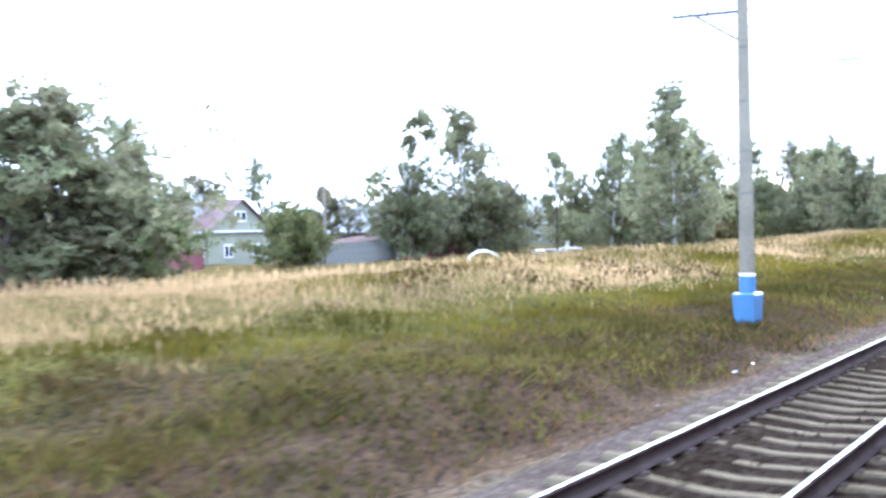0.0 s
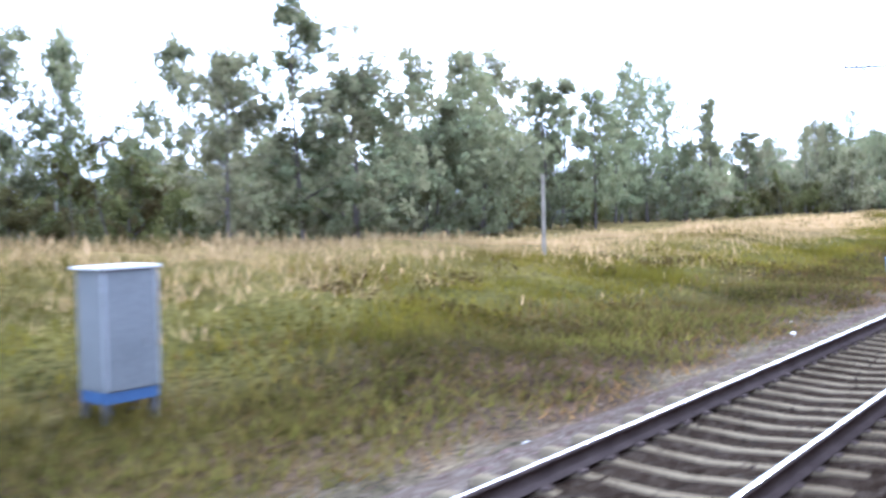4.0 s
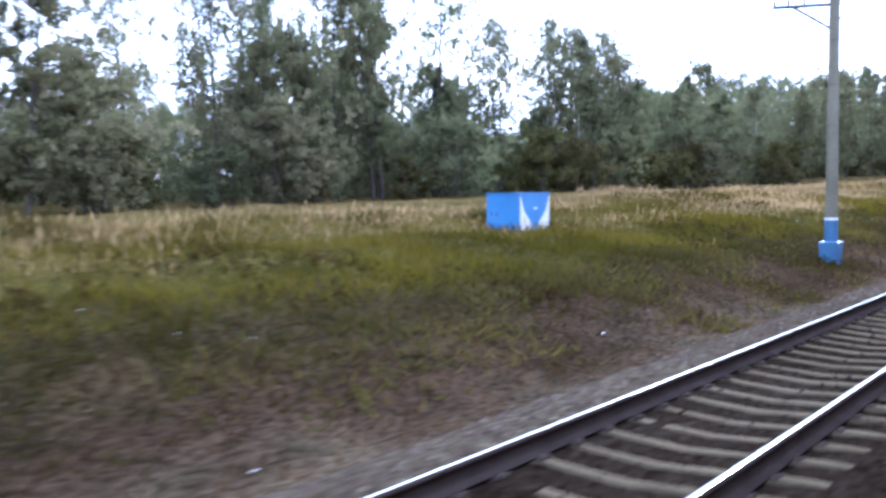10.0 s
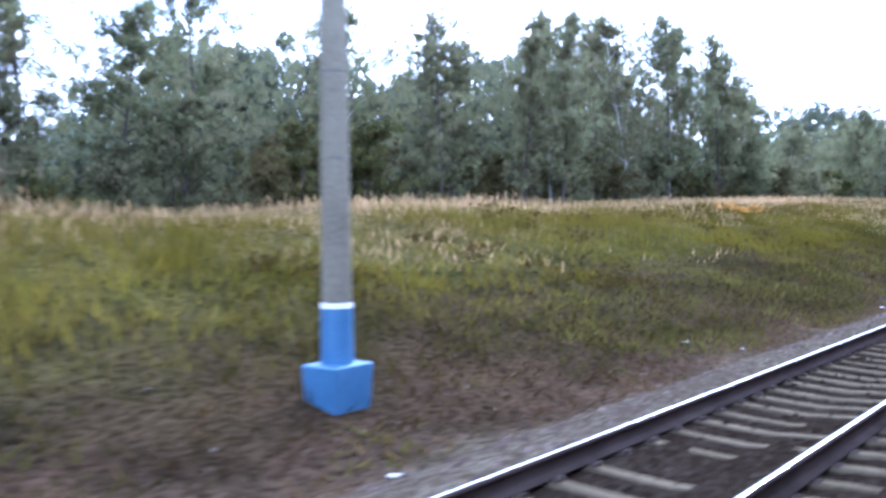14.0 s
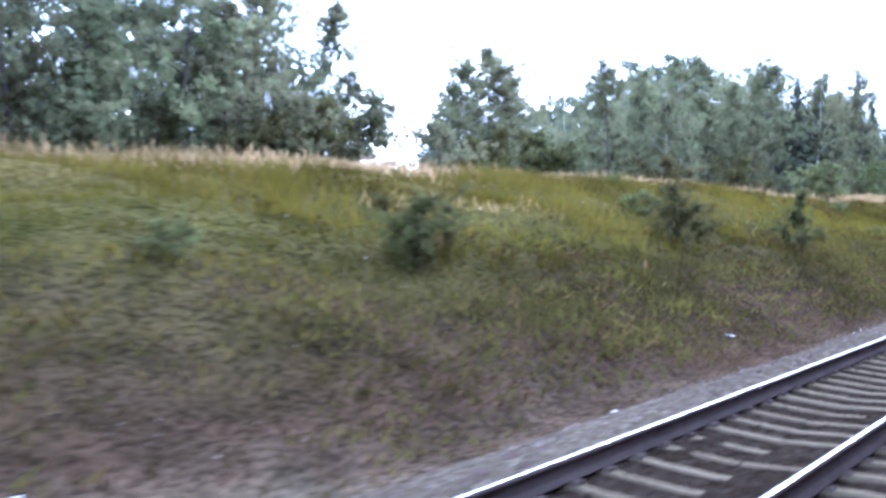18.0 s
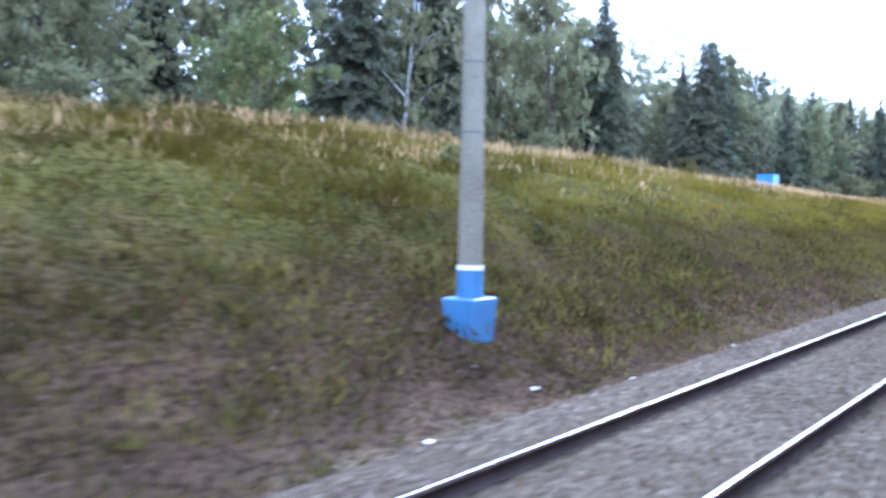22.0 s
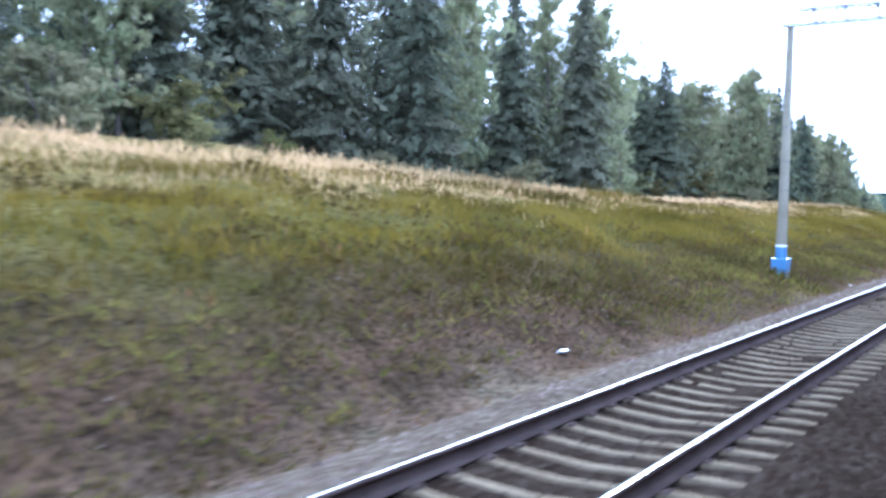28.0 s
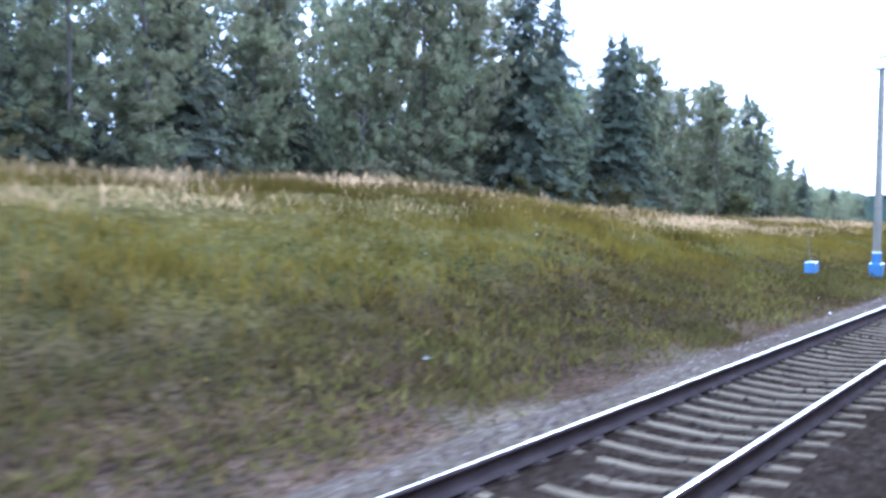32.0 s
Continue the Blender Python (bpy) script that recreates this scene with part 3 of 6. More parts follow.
def stones(name, n, x0, x1, y0, y1, zfun, size, mat, label):
    """Loose stones as squashed, uneven octahedra."""
    base = np.array([(1, 0, -0.5), (-1, 0, -0.5), (0, 1, -0.5), (0, -1, -0.5), (0.2, 0.1, 1)], float)
    tri = np.array([(0, 2, 4), (2, 1, 4), (1, 3, 4), (3, 0, 4)])
    x, y = rng.uniform(x0, x1, n), rng.uniform(y0, y1, n)
    s = size * rng.uniform(0.6, 1.5, n)
    a = rng.uniform(0, 2 * np.pi, n)
    v = base[None] * rng.uniform(0.6, 1.2, (n, 5, 1)) * s[:, None, None] * np.array((1.1, 0.9, 0.62))
    c, q = np.cos(a)[:, None], np.sin(a)[:, None]
    v = np.stack([v[..., 0] * c - v[..., 1] * q, v[..., 0] * q + v[..., 1] * c, v[..., 2]], -1)
    v += np.c_[x, y, zfun(x, y) + s * 0.2][:, None]
    f = tri[None] + (np.arange(n) * 5)[:, None, None]
    ob = new(name, mesh_of(name, v.reshape(-1, 3), f.reshape(-1, 3), mat))
    return tagged(ob, label, "gravel", kind="stuff")


def bed_z(x, y):
    c = np.clip(np.minimum(x - COVER[0], COVER[1] - x) / 3.0 + 0.5, 0, 1)
    return np.interp(y, by, bz) * (1 - c) + np.interp(y, by, fz) * c


stones("brown_gravel", 5000, 4, 114, 4.05, 5.7, lambda x, y: bed_z(x, y) - np.interp(y, (3.9, 4.02, 4.46, 5.0, 5.6), (0, 0.05, 0.09, 0.06, 0)), 0.030, M_REDSTONE, "loose brown stones on the ballast shoulder")
stones("shoulder_gravel", 20000, 110, 760, 4.1, 5.4, bed_z, 0.040, M_STONE, "loose grey crushed stones on the ballast shoulder")
stones("track_gravel", 15000, 4, 760, 2.36, 3.78, lambda x, y: bed_z(x, y) - 0.3 * ((x > COVER[0]) & (x < COVER[1])), 0.036, M_OILSTONE, "loose dark grey stones between the sleepers")
stones("verge_gravel", 9000, 4, 760, 5.4, 6.7, lambda x, y: np.maximum(land(x, y), np.where(y < 6.1, bed_z(x, y), -9)), 0.036, M_REDSTONE, "scattered brown stones on the verge")

stones("soil_debris", 5200, 120, 700, 6.6, 10.2, lambda x, y: land(x, y), 0.030, M_STONE, "small pale stones scattered over the bare soil")

# ---- overhead line ----
def mast(x, z, height, portal, c):
    """Round concrete mast with a blue footing block, a blue collar and a white band."""
    t = thing("catenary_mast", (x, MAST_Y, z), "round grey concrete catenary mast with blue painted footing", "mast", "masts along the line")
    part("shaft", bar((0, 0, c + 0.06), (0, 0, height), 0.195, 0.135, 20), M_MAST, t, smooth=False)
    part("collar", bar((0, 0, -0.02), (0, 0, c), 0.212, 0.205, 20), M_BLUE, t, "blue painted foot of the mast")
    part("white_band", bar((0, 0, c - 0.005), (0, 0, c + 0.065), 0.209, 0.206, 20), M_WHITE, t, "white painted band")
    f = bmesh.new()
    cuboid(f, -0.36, 0.36, -0.30, 0.30, -0.80, 0.0, 0.025)
    for v in f.verts:
        if v.co.z < -0.5:
            v.co.x *= 0.86
            v.co.y *= 0.86
    part("footing", f, M_BLUE, t, "blue painted concrete footing block")
    part("footing_base", block(-0.28, 0.28, -0.24, 0.24, -1.05, -0.76, 0.02), M_MAST, t, "bare concrete base")
    for zz in (2.6, 3.7, 5.0, 6.4):
        r = 0.195 - 0.06 * zz / height + 0.004
        part("strap", bar((0, 0, zz), (0, 0, zz + 0.03), r, r, 16), M_HEAD, t)
    if not portal:
        b = part("feeder_bracket", rod(rod(bar((0, 0.1, 7.7 - z), (0, 1.95, 7.82 - z), 0.055, n=6), (0, 0.12, 6.95 - z), (0, 1.3, 7.76 - z), 0.04, n=6), (0, -0.2, 7.7 - z), (0, 0.2, 7.7 - z), 0.03, n=6), M_HEAD, t, "steel bracket for the feeder wires")
        for y in (0.95, 1.45, 1.9):
            part("insulator", rod(bar((0, y, 7.78 - z), (0, y, 7.98 - z), 0.03, 0.05, 8), (0, y, 7.98 - z), (0, y, 8.02 - z), 0.055, 0.02, 8), M_GLASS, b)
        can = part("cantilever", rod(rod(bar((0, -0.15, 7.25 - z), (0, -5.3, 7.05 - z), 0.03, n=6), (0, -0.14, 9.0 - z), (0, -5.2, 7.08 - z), 0.016, n=6), (0, -2.5, 7.15 - z), (0, -2.5, 6.12 - z), 0.018, n=6), M_STEEL, t, "steel cantilever reaching over the track")
        part("steady_arm", rod(bar((0, -2.3, 6.12 - z), (0, -5.4, 5.95 - z), 0.022, n=6), (0, -2.3, 6.12 - z), (0, -2.9, 6.08 - z), 0.05, 0.05, 8), M_STEEL, can)
    return t


COLLAR = (0.46, 0.47, 0.60, 0.61, 0.70, 0.72, 0.56, 0.40, 0.45, 0.48, 0.5, 0.45, 0.58, 0.5, 0.5, 0.5, 0.5, 0.5)   # heights of the blue paint
for i, (x, z) in enumerate(zip(MAST_X, MAST_Z)):
    portal = x > 480
    top = (9.15 if portal else 10.6) - z
    mast(x, z, top, portal, COLLAR[i])

# lattice beams across both tracks, resting on the masts
def lattice_beam(x, z0):
    t = thing("lattice_beam", (x, MAST_Y, z0), "galvanised steel lattice beam spanning the tracks", "portal beam", "beams over the tracks")
    y0, y1, h, w = 0.35, -17.6, 0.62, 0.22
    for sx in (-w, w):
        part("bottom_chord", block(sx - 0.045, sx + 0.045, y1, y0, 0.0, 0.06), M_GIRDER, t)
        part("top_chord", block(sx - 0.045, sx + 0.045, y1, y0 - 0.12, h - 0.06, h), M_GIRDER, t)
    n = 16
    for i in range(n):
        ya, yb = y0 - 0.1 - i * 1.1, y0 - 0.1 - (i + 1) * 1.1
        for sx in (-w, w):
            part("brace", bar((sx, ya, 0.05), (sx, yb, h - 0.05), 0.028, n=4), M_GIRDER, t)
            part("upright", bar((sx, yb, 0.05), (sx, yb, h - 0.05), 0.024, n=4), M_GIRDER, t)
        part("tie", bar((-w, yb, h - 0.03), (w, yb, h - 0.03), 0.024, n=4), M_GIRDER, t)
    far = thing("catenary_mast", (x, -8.7, 0.1), "round grey concrete catenary mast with blue painted footing", "mast", "masts along the line")
    part("shaft", bar((0, 0, -1.1), (0, 0, z0 - 0.1), 0.195, 0.135, 14), M_MAST, far)
    d = part("dropper_arm", rod(bar((0, -5.43, 0), (0, -5.43, -2.1), 0.02, n=6), (0, -4.2, -2.9), (0, -5.5, -3.2), 0.02, n=6), M_GIRDER, t)
    rod_b = bar((0, -4.2, 0), (0, -4.2, -2.9), 0.025, n=6)
    part("hanger", rod_b, M_GIRDER, t)


for x, z in zip(MAST_X, MAST_Z):
    if x > 480:
        lattice_beam(x, 9.15)

# bracket box on one portal mast
t = thing("switch_box", (661.0, MAST_Y + 0.32, 4.6), "grey steel switch box strapped to a concrete mast", "switch box")
part("case", block(-0.2, 0.2, -0.14, 0.30, 0, 0.95, 0.02), M_POST, t)
part("lid", block(-0.22, 0.22, -0.12, 0.32, 0.95, 0.985), M_GREY, t)


def wire(name, y, zs, sag, r, label, x0=0, x1=len(MAST_X) - 1):
    bm = bmesh.new()
    for i in range(x0, x1):
        a, b = MAST_X[i], MAST_X[i + 1]
        pts = [Vector((a + (b - a) * k / 6, y, zs - sag * (1 - (2 * k / 6 - 1) ** 2))) for k in range(7)]
        for p, q in zip(pts, pts[1:]):
            rod(bm, p, q, r, n=4)
    me = bpy.data.meshes.new(name)
    bm.to_mesh(me)
    bm.free()
    me.materials.append(M_WIRE)
    return tagged(new(name, me), label, "overhead wire", "wires along the line")


wire("contact_wire", CENTRE, 5.93, 0.03, 0.010, "thin copper contact wire over the far track")
wire("messenger_wire", CENTRE, 7.05, 0.75, 0.010, "sagging carrier wire over the far track")
for dy in (0.95, 1.45, 1.9):
    wire("feeder_wire", MAST_Y + dy, 8.03, 0.45, 0.009, "thin feeder wire on the mast brackets", 0, 9)
wire("feeder_wire", MAST_Y + 0.3, 8.3, 0.4, 0.009, "thin feeder wire along the portal masts", 9)


# tension weights hanging beside two masts
def weight_stack(x, y, ztop, n, r, mast_top):
    t = thing("tension_weights", (x, y, ztop), "stack of dark tension weights hanging on a cable", "counterweight", "tension weights")
    for i in range(n):
        z = -0.115 * (i + 1)
        part("weight", bar((rng.normal(0, 0.008), rng.normal(0, 0.008), z), (0, 0, z + 0.095), r, r * 0.97, 14), M_IRON, t)
    part("hanging_rod", bar((0, 0, -0.115 * n - 0.08), (0, 0, mast_top - ztop), 0.016, n=6), M_STEEL, t)
    part("arm", bar((0, 0, mast_top - ztop), (MAST_X[3] - x if x < 200 else MAST_X[6] - x, MAST_Y - y + 0.1, mast_top - ztop + 0.1), 0.03, n=6), M_STEEL, t)


weight_stack(175.9, 8.75, 2.45, 11, 0.16, 8.3)
weight_stack(176.45, 8.55, 1.95, 7, 0.15, 8.3)
weight_stack(176.8, 8.6, 2.0, 8, 0.16, 8.3)
weight_stack(353.5, 9.5, 1.80, 6, 0.23, 8.3)
weight_stack(354.15, 9.5, 2.65, 10, 0.13, 8.3)

# ---- signal post and its fittings ----
z = land_at(78.8, 8.0)
t = thing("signal_post", (78.8, 8.0, z), "grey railway signal post seen from behind with three visors", "railway signal")
part("foot", block(-0.38, 0.38, -0.32, 0.32, -0.2, 0.26, 0.03), M_SLEEPER, t, "pale concrete foot")
part("socket", rod(bar((0, 0, 0.24), (0, 0, 0.62), 0.17, 0.15, 14), (0, 0, 0.62), (0, 0, 1.05), 0.12, 0.085, 14), M_NAVY, t, "dark blue painted socket")
part("post", bar((0, 0, 0.9), (0, 0, 6.4), 0.08, 0.075, 14), M_POST, t)
hd = part("signal_head", block(-0.10, 0.10, -0.62, -0.14, 5.1, 6.15, 0.05), M_HEAD, t, "dark back board of the signal lights")
for zz in (5.3, 5.62, 5.94):
    part("visor", bar((0.09, -0.38, zz), (0.46, -0.38, zz - 0.05), 0.15, 0.10, 12), M_IRON, hd)
part("bracket", rod(bar((0, 0, 5.15), (0, -0.3, 5.15), 0.03, n=6), (0, 0, 6.05), (0, -0.3, 6.05), 0.03, n=6), M_STEEL, t)


def utility_pole(x, y, top, label, arms=True, r=0.13, lean=0.0):
    z = land_at(x, y)
    h = top - z
    t = thing("utility_pole", (x, y, z), label, "pole", "utility poles")
    t.rotation_euler = (0, lean, 0)
    part("pole", bar((0, 0, -0.3), (0, 0, h), r, r * 0.62, 10), M_WOOD, t)
    if arms:
        for k, zz in enumerate((h - 0.08, h - 0.5)):
            a = part("crossarm", block(-0.04, 0.04, -0.5 + 0.2 * k, 0.5 - 0.2 * k, zz - 0.05, zz + 0.05), M_WOOD, t)
            for yy in (-0.42 + 0.2 * k, 0.42 - 0.2 * k):
                part("insulator", rod(bar((0, yy, zz + 0.05), (0, yy, zz + 0.13), 0.012, n=6), (0, yy, zz + 0.12), (0, yy, zz + 0.24), 0.045, 0.03, 8), M_WHITE, a)
    return t, h


t, h = utility_pole(81.6, 12.0, 6.75, "grey weathered wooden pole with crossarms and switchgear")
part("junction_box", block(-0.12, 0.12, -0.42, -0.16, 0.85, 1.25, 0.02), M_HEAD, t, "small grey junction box")
part("junction_lid", block(-0.15, 0.15, -0.45, -0.14, 1.25, 1.275), M_GREY, t)
part("clamp", rod(bar((0, 0, 0.7), (0, 0, 0.76), 0.15, 0.15, 10), (0, 0, 1.25), (0, 0, 1.31), 0.15, 0.15, 10), M_IRON, t)
part("footrest", bar((0, 0, 0.55), (0, 0.55, 0.5), 0.02, n=5), M_STEEL, t)
for zz in (4.6, 5.2):
    part("switch", rod(bar((0, -0.1, zz), (0, -0.42, zz + 0.03), 0.035, n=6), (0, -0.4, zz - 0.1), (0, -0.4, zz + 0.22), 0.05, 0.04, 8), M_IRON, t)
utility_pole(46.6, 45.9, 7.3, "tall wooden utility pole beside the village fence")
utility_pole(566.5, 15.7, 9.0, "weathered wooden utility pole on the grassy bank")
utility_pole(108.5, 17.5, 3.4, "short leaning wooden post in the grass", False, 0.09)

z = land_at(86.8, 10.8)
t = thing("relay_cabinet", (86.8, 10.8, z), "grey steel relay cabinet with a blue plinth on legs", "relay cabinet")
part("case", block(-0.40, 0.40, -0.3, 0.3, 0.42, 1.98, 0.015), M_GREY, t)
part("roof", block(-0.45, 0.45, -0.35, 0.35, 1.98, 2.025, 0.01), M_SHEET, t, "pale sheet roof")
part("plinth", block(-0.40, 0.40, -0.28, 0.28, 0.27, 0.42), M_NAVY, t, "dark blue painted plinth")
for sx in (-0.42, 0.42):
    part("edge_strip", block(sx * 0.93 - 0.02, sx * 0.93 + 0.02, -0.312, -0.302, 0.44, 1.96), M_STEEL, t)
    part("leg", block(sx * 0.85 - 0.04, sx * 0.85 + 0.04, -0.26, -0.18, -0.2, 0.27), M_IRON, t)
    part("leg", block(sx * 0.85 - 0.04, sx * 0.85 + 0.04, 0.18, 0.26, -0.2, 0.27), M_IRON, t)
part("door_handle", bar((0.2, -0.33, 0.95), (0.2, -0.33, 1.1), 0.012, n=6), M_STEEL, t)

for x, y in ((78.45, 6.05), (79.3, 6.35)):
    t = thing("track_box", (x, y, -0.82), "dark track connection box with a grey lid", "track box", "track boxes")
    part("case", block(-0.33, 0.33, -0.20, 0.20, -0.1, 0.22, 0.02), M_IRON, t)
    part("lid", block(-0.36, 0.36, -0.23, 0.23, 0.22, 0.255, 0.01), M_GREY, t, "grey lid")
    part("hinge", bar((-0.2, 0.215, 0.235), (0.2, 0.215, 0.235), 0.014, n=6), M_IRON, t)
t = thing("track_cable", (78.4, 5.3, -0.33), "thin dark cable duct lying beside the sleeper ends", "cable")
part("duct", rod(bar((-0.5, 0.06, 0.02), (0.2, 0.02, 0.03), 0.012, n=6), (0.2, 0.02, 0.03), (1.5, -0.10, 0.05), 0.012, n=6), M_IRON, t)
t = thing("marker_post", (76.1, 5.75, land_at(76.1, 5.75)), "short grey marker post with a pale cap beside the ballast", "post")
part("post", bar((0, 0, -0.2), (0, 0, 0.26), 0.055, 0.05, 10), M_IRON, t)
part("cap", bar((0, 0, 0.26), (0, 0, 0.29), 0.08, 0.07, 10), M_WHITE, t, "pale cap")


def blue_block(x, y, top, w=0.31):
    t = thing("blue_footing", (x, y, top), "blue painted concrete block on the bank", "concrete block", "blue blocks")
    b = bmesh.new()
    cuboid(b, -w, w, -0.2, 0.2, -0.42, 0.0, 0.025)
    part("block", b, M_BLUE, t)
    part("stub", bar((0.05, 0.05, -0.02), (0.05, 0.05, 0.09), 0.09, 0.08, 10), M_IRON, t)
    part("stay", bar((0.05, 0.05, 0.05), (1.3, 0.5, 1.0), 0.012, n=5), M_IRON, t)


blue_block(165.6, 9.1, 0.02)
blue_block(362.5, 8.4, 0.36)
blue_block(700.4, 9.0, 0.38)


def sheet_cabinet(x0, x1, y0, y1, z0, z1, label, wings):
    t = thing("sheet_cabinet", (x0, y0, z0), label, "cabinet", "blue cabinets")
    w, d, h = x1 - x0, y1 - y0, z1 - z0
    part("body", block(0, w, 0, d, 0, h, 0.015), M_BLUE2, t)
    part("roof", block(-0.03, w + 0.03, -0.03, d + 0.03, h, h + 0.035), M_BLUE2, t)
    if wings:
        for side in (0, 1):
            bm = bmesh.new()
            pts = [(0.03, h - 0.03), (0.24, h * 0.60), (0.36 * w, h * 0.30), (0.37 * w, 0.02), (0.03, 0.02)]
            vs = [bm.verts.new(((p if side == 0 else w - p), -0.008, q)) for p, q in pts]
            f = bm.faces.new(vs)
            r = bmesh.ops.extrude_face_region(bm, geom=[f])
            for v in r["geom"]:
                if isinstance(v, bmesh.types.BMVert):
                    v.co.y -= 0.006
            bmesh.ops.recalc_face_normals(bm, faces=bm.faces)
            part("white_panel", bm, M_WHITE, t, "white painted curved panel")
        part("latch", block(w * 0.46, w * 0.56, -0.03, -0.005, h * 0.62, h * 0.66), M_WHITE, t)
    else:
        for zz in (h * 0.42, h * 0.66):
            part("hinge_bar", block(w * 0.42, w * 0.68, -0.025, -0.003, zz, zz + 0.03), M_STEEL, t)
        part("door_gap", block(w * 0.5, w * 0.505, -0.007, -0.002, 0.05, h - 0.05), M_IRON, t)


sheet_cabinet(226.4, 228.25, 16.55, 17.85, land_at(227.5, 16.6) - 0.12, 1.78, "blue metal cabinet with white curved side panels", True)
sheet_cabinet(528.5, 530.2, 25.0, 26.4, land_at(529.5, 25.7) - 0.05, 5.3, "plain bright blue metal cabinet on the bank", False)

# ---- village beyond the field ----
def house(x, y, w, d, eave, ridge, wall, roof, label, porch=True):
    """Gabled house, gable to the line."""
    z = land_at(x, y) - 0.2
    t = thing("house", (x, y, z), label, "house", "village houses")
    e, r = eave - z, ridge - z
    bm = bmesh.new()
    prof = [(-w / 2, 0), (w / 2, 0), (w / 2, e), (0, r), (-w / 2, e)]
    a = [bm.verts.new((px, 0, pz)) for px, pz in prof]
    b = [bm.verts.new((px, d, pz)) for px, pz in prof]
    bm.faces.new(a)
    bm.faces.new(b[::-1])
    for i in range(5):
        bm.faces.new((a[i], b[i], b[(i + 1) % 5], a[(i + 1) % 5]))
    bmesh.ops.recalc_face_normals(bm, faces=bm.faces)
    part("wall", bm, wall, t)
    for s in (-1, 1):
        bm = bmesh.new()
        o = 0.4
        k = (r - e) / (w / 2)
        q = [(s * (w / 2 + o), -o, e - k * o + 0.05), (s * (w / 2 + o), d + o, e - k * o + 0.05), (0, d + o, r + 0.05), (0, -o, r + 0.05)]
        f = bm.faces.new([bm.verts.new(p) for p in (q if s > 0 else q[::-1])])
        g = bmesh.ops.extrude_face_region(bm, geom=[f])
        for v in g["geom"]:
            if isinstance(v, bmesh.types.BMVert):
                v.co.z += 0.08
        bmesh.ops.recalc_face_normals(bm, faces=bm.faces)
        part("roof", bm, roof, t)
    ch = part("chimney", block(-w * 0.27, -w * 0.27 + 0.5, d * 0.35, d * 0.35 + 0.5, e + (r - e) * 0.3, r + 0.45, 0.02), M_ROOFGREY, t, "grey plastered chimney")
    part("chimney_cap", block(-w * 0.27 - 0.06, -w * 0.27 + 0.56, d * 0.35 - 0.06, d * 0.35 + 0.56, r + 0.45, r + 0.52), M_ROOFGREY, ch)
    part("gable_ledge", block(-w / 2 - 0.3, w / 2 + 0.3, -0.3, -0.004, e - 0.02, e + 0.08), M_WHITE, t, "white ledge under the gable")
    for wx, wz, ww, wh in ((0.0, e + (r - e) * 0.32, 1.05, 0.8), (-w * 0.2, 0.9, 0.8, 1.0), (w * 0.25, 0.9, 0.8, 1.0)):
        win = part("window", block(wx - ww / 2, wx + ww / 2, -0.06, -0.004, wz, wz + wh, 0.01), M_WHITE, t, "white framed window")
        for k in (-1, 1):
            c = wx + k * ww * 0.24
            part("pane", block(c - ww * 0.18, c + ww * 0.18, -0.075, -0.062, wz + 0.1, wz + wh - 0.1), M_PANE, win)
    if porch:
        p = part("porch", block(-w / 2 - 2.6, -w / 2 - 0.005, 0.3, d * 0.7, 0, e - 0.5), wall, t, "lean-to porch")
        bm = bmesh.new()
        q = [(-w / 2 - 2.9, 0.0, e - 0.45), (-w / 2 - 0.02, 0.0, e - 0.02), (-w / 2 - 0.02, d * 0.75, e - 0.02), (-w / 2 - 2.9, d * 0.75, e - 0.45)]
        f = bm.faces.new([bm.verts.new(c) for c in q])
        g = bmesh.ops.extrude_face_region(bm, geom=[f])
        for v in g["geom"]:
            if isinstance(v, bmesh.types.BMVert):
                v.co.z += 0.07
        bmesh.ops.recalc_face_normals(bm, faces=bm.faces)
        part("porch_roof", bm, M_ROOFGREY, p)
        for k in range(3):
            c = -w / 2 - 2.2 + k * 0.85
            win = part("porch_window", block(c - 0.33, c + 0.33, 0.24, 0.296, 0.95, 1.75, 0.01), M_WHITE, p)
            part("pane", block(c - 0.27, c + 0.27, 0.225, 0.238, 1.01, 1.69), M_PANE, win)
    return t


house(46.4, 54.5, 6.2, 8.5, 2.6, 4.98, M_WALL, M_ROOF, "pale boarded house with a rusty weathered gable roof")
house(103.0, 62.0, 8.0, 9.0, 3.2, 6.4, M_WALL, M_ROOFGREY, "pale house with a grey roof among trees", False)
house(87.2, 58.0, 8.4, 8.0, 2.7, 4.9, M_WALL, M_ROOFGREY, "pale boarded house with a grey roof", False)
house(68.6, 59.5, 4.6, 6.0, 2.7, 4.9, M_PLANK, M_ROOFGREY, "small grey boarded outbuilding behind the birches", False)
house(151.0, 50.0, 6.0, 8.0, 3.0, 5.2, M_WALL, M_ROOFGREY, "small pale house with a grey roof among trees", False)
house(205.0, 66.0, 8.0, 8.0, 3.2, 6.0, M_WALL, M_ROOFGREY, "pale house half hidden behind bushes", False)


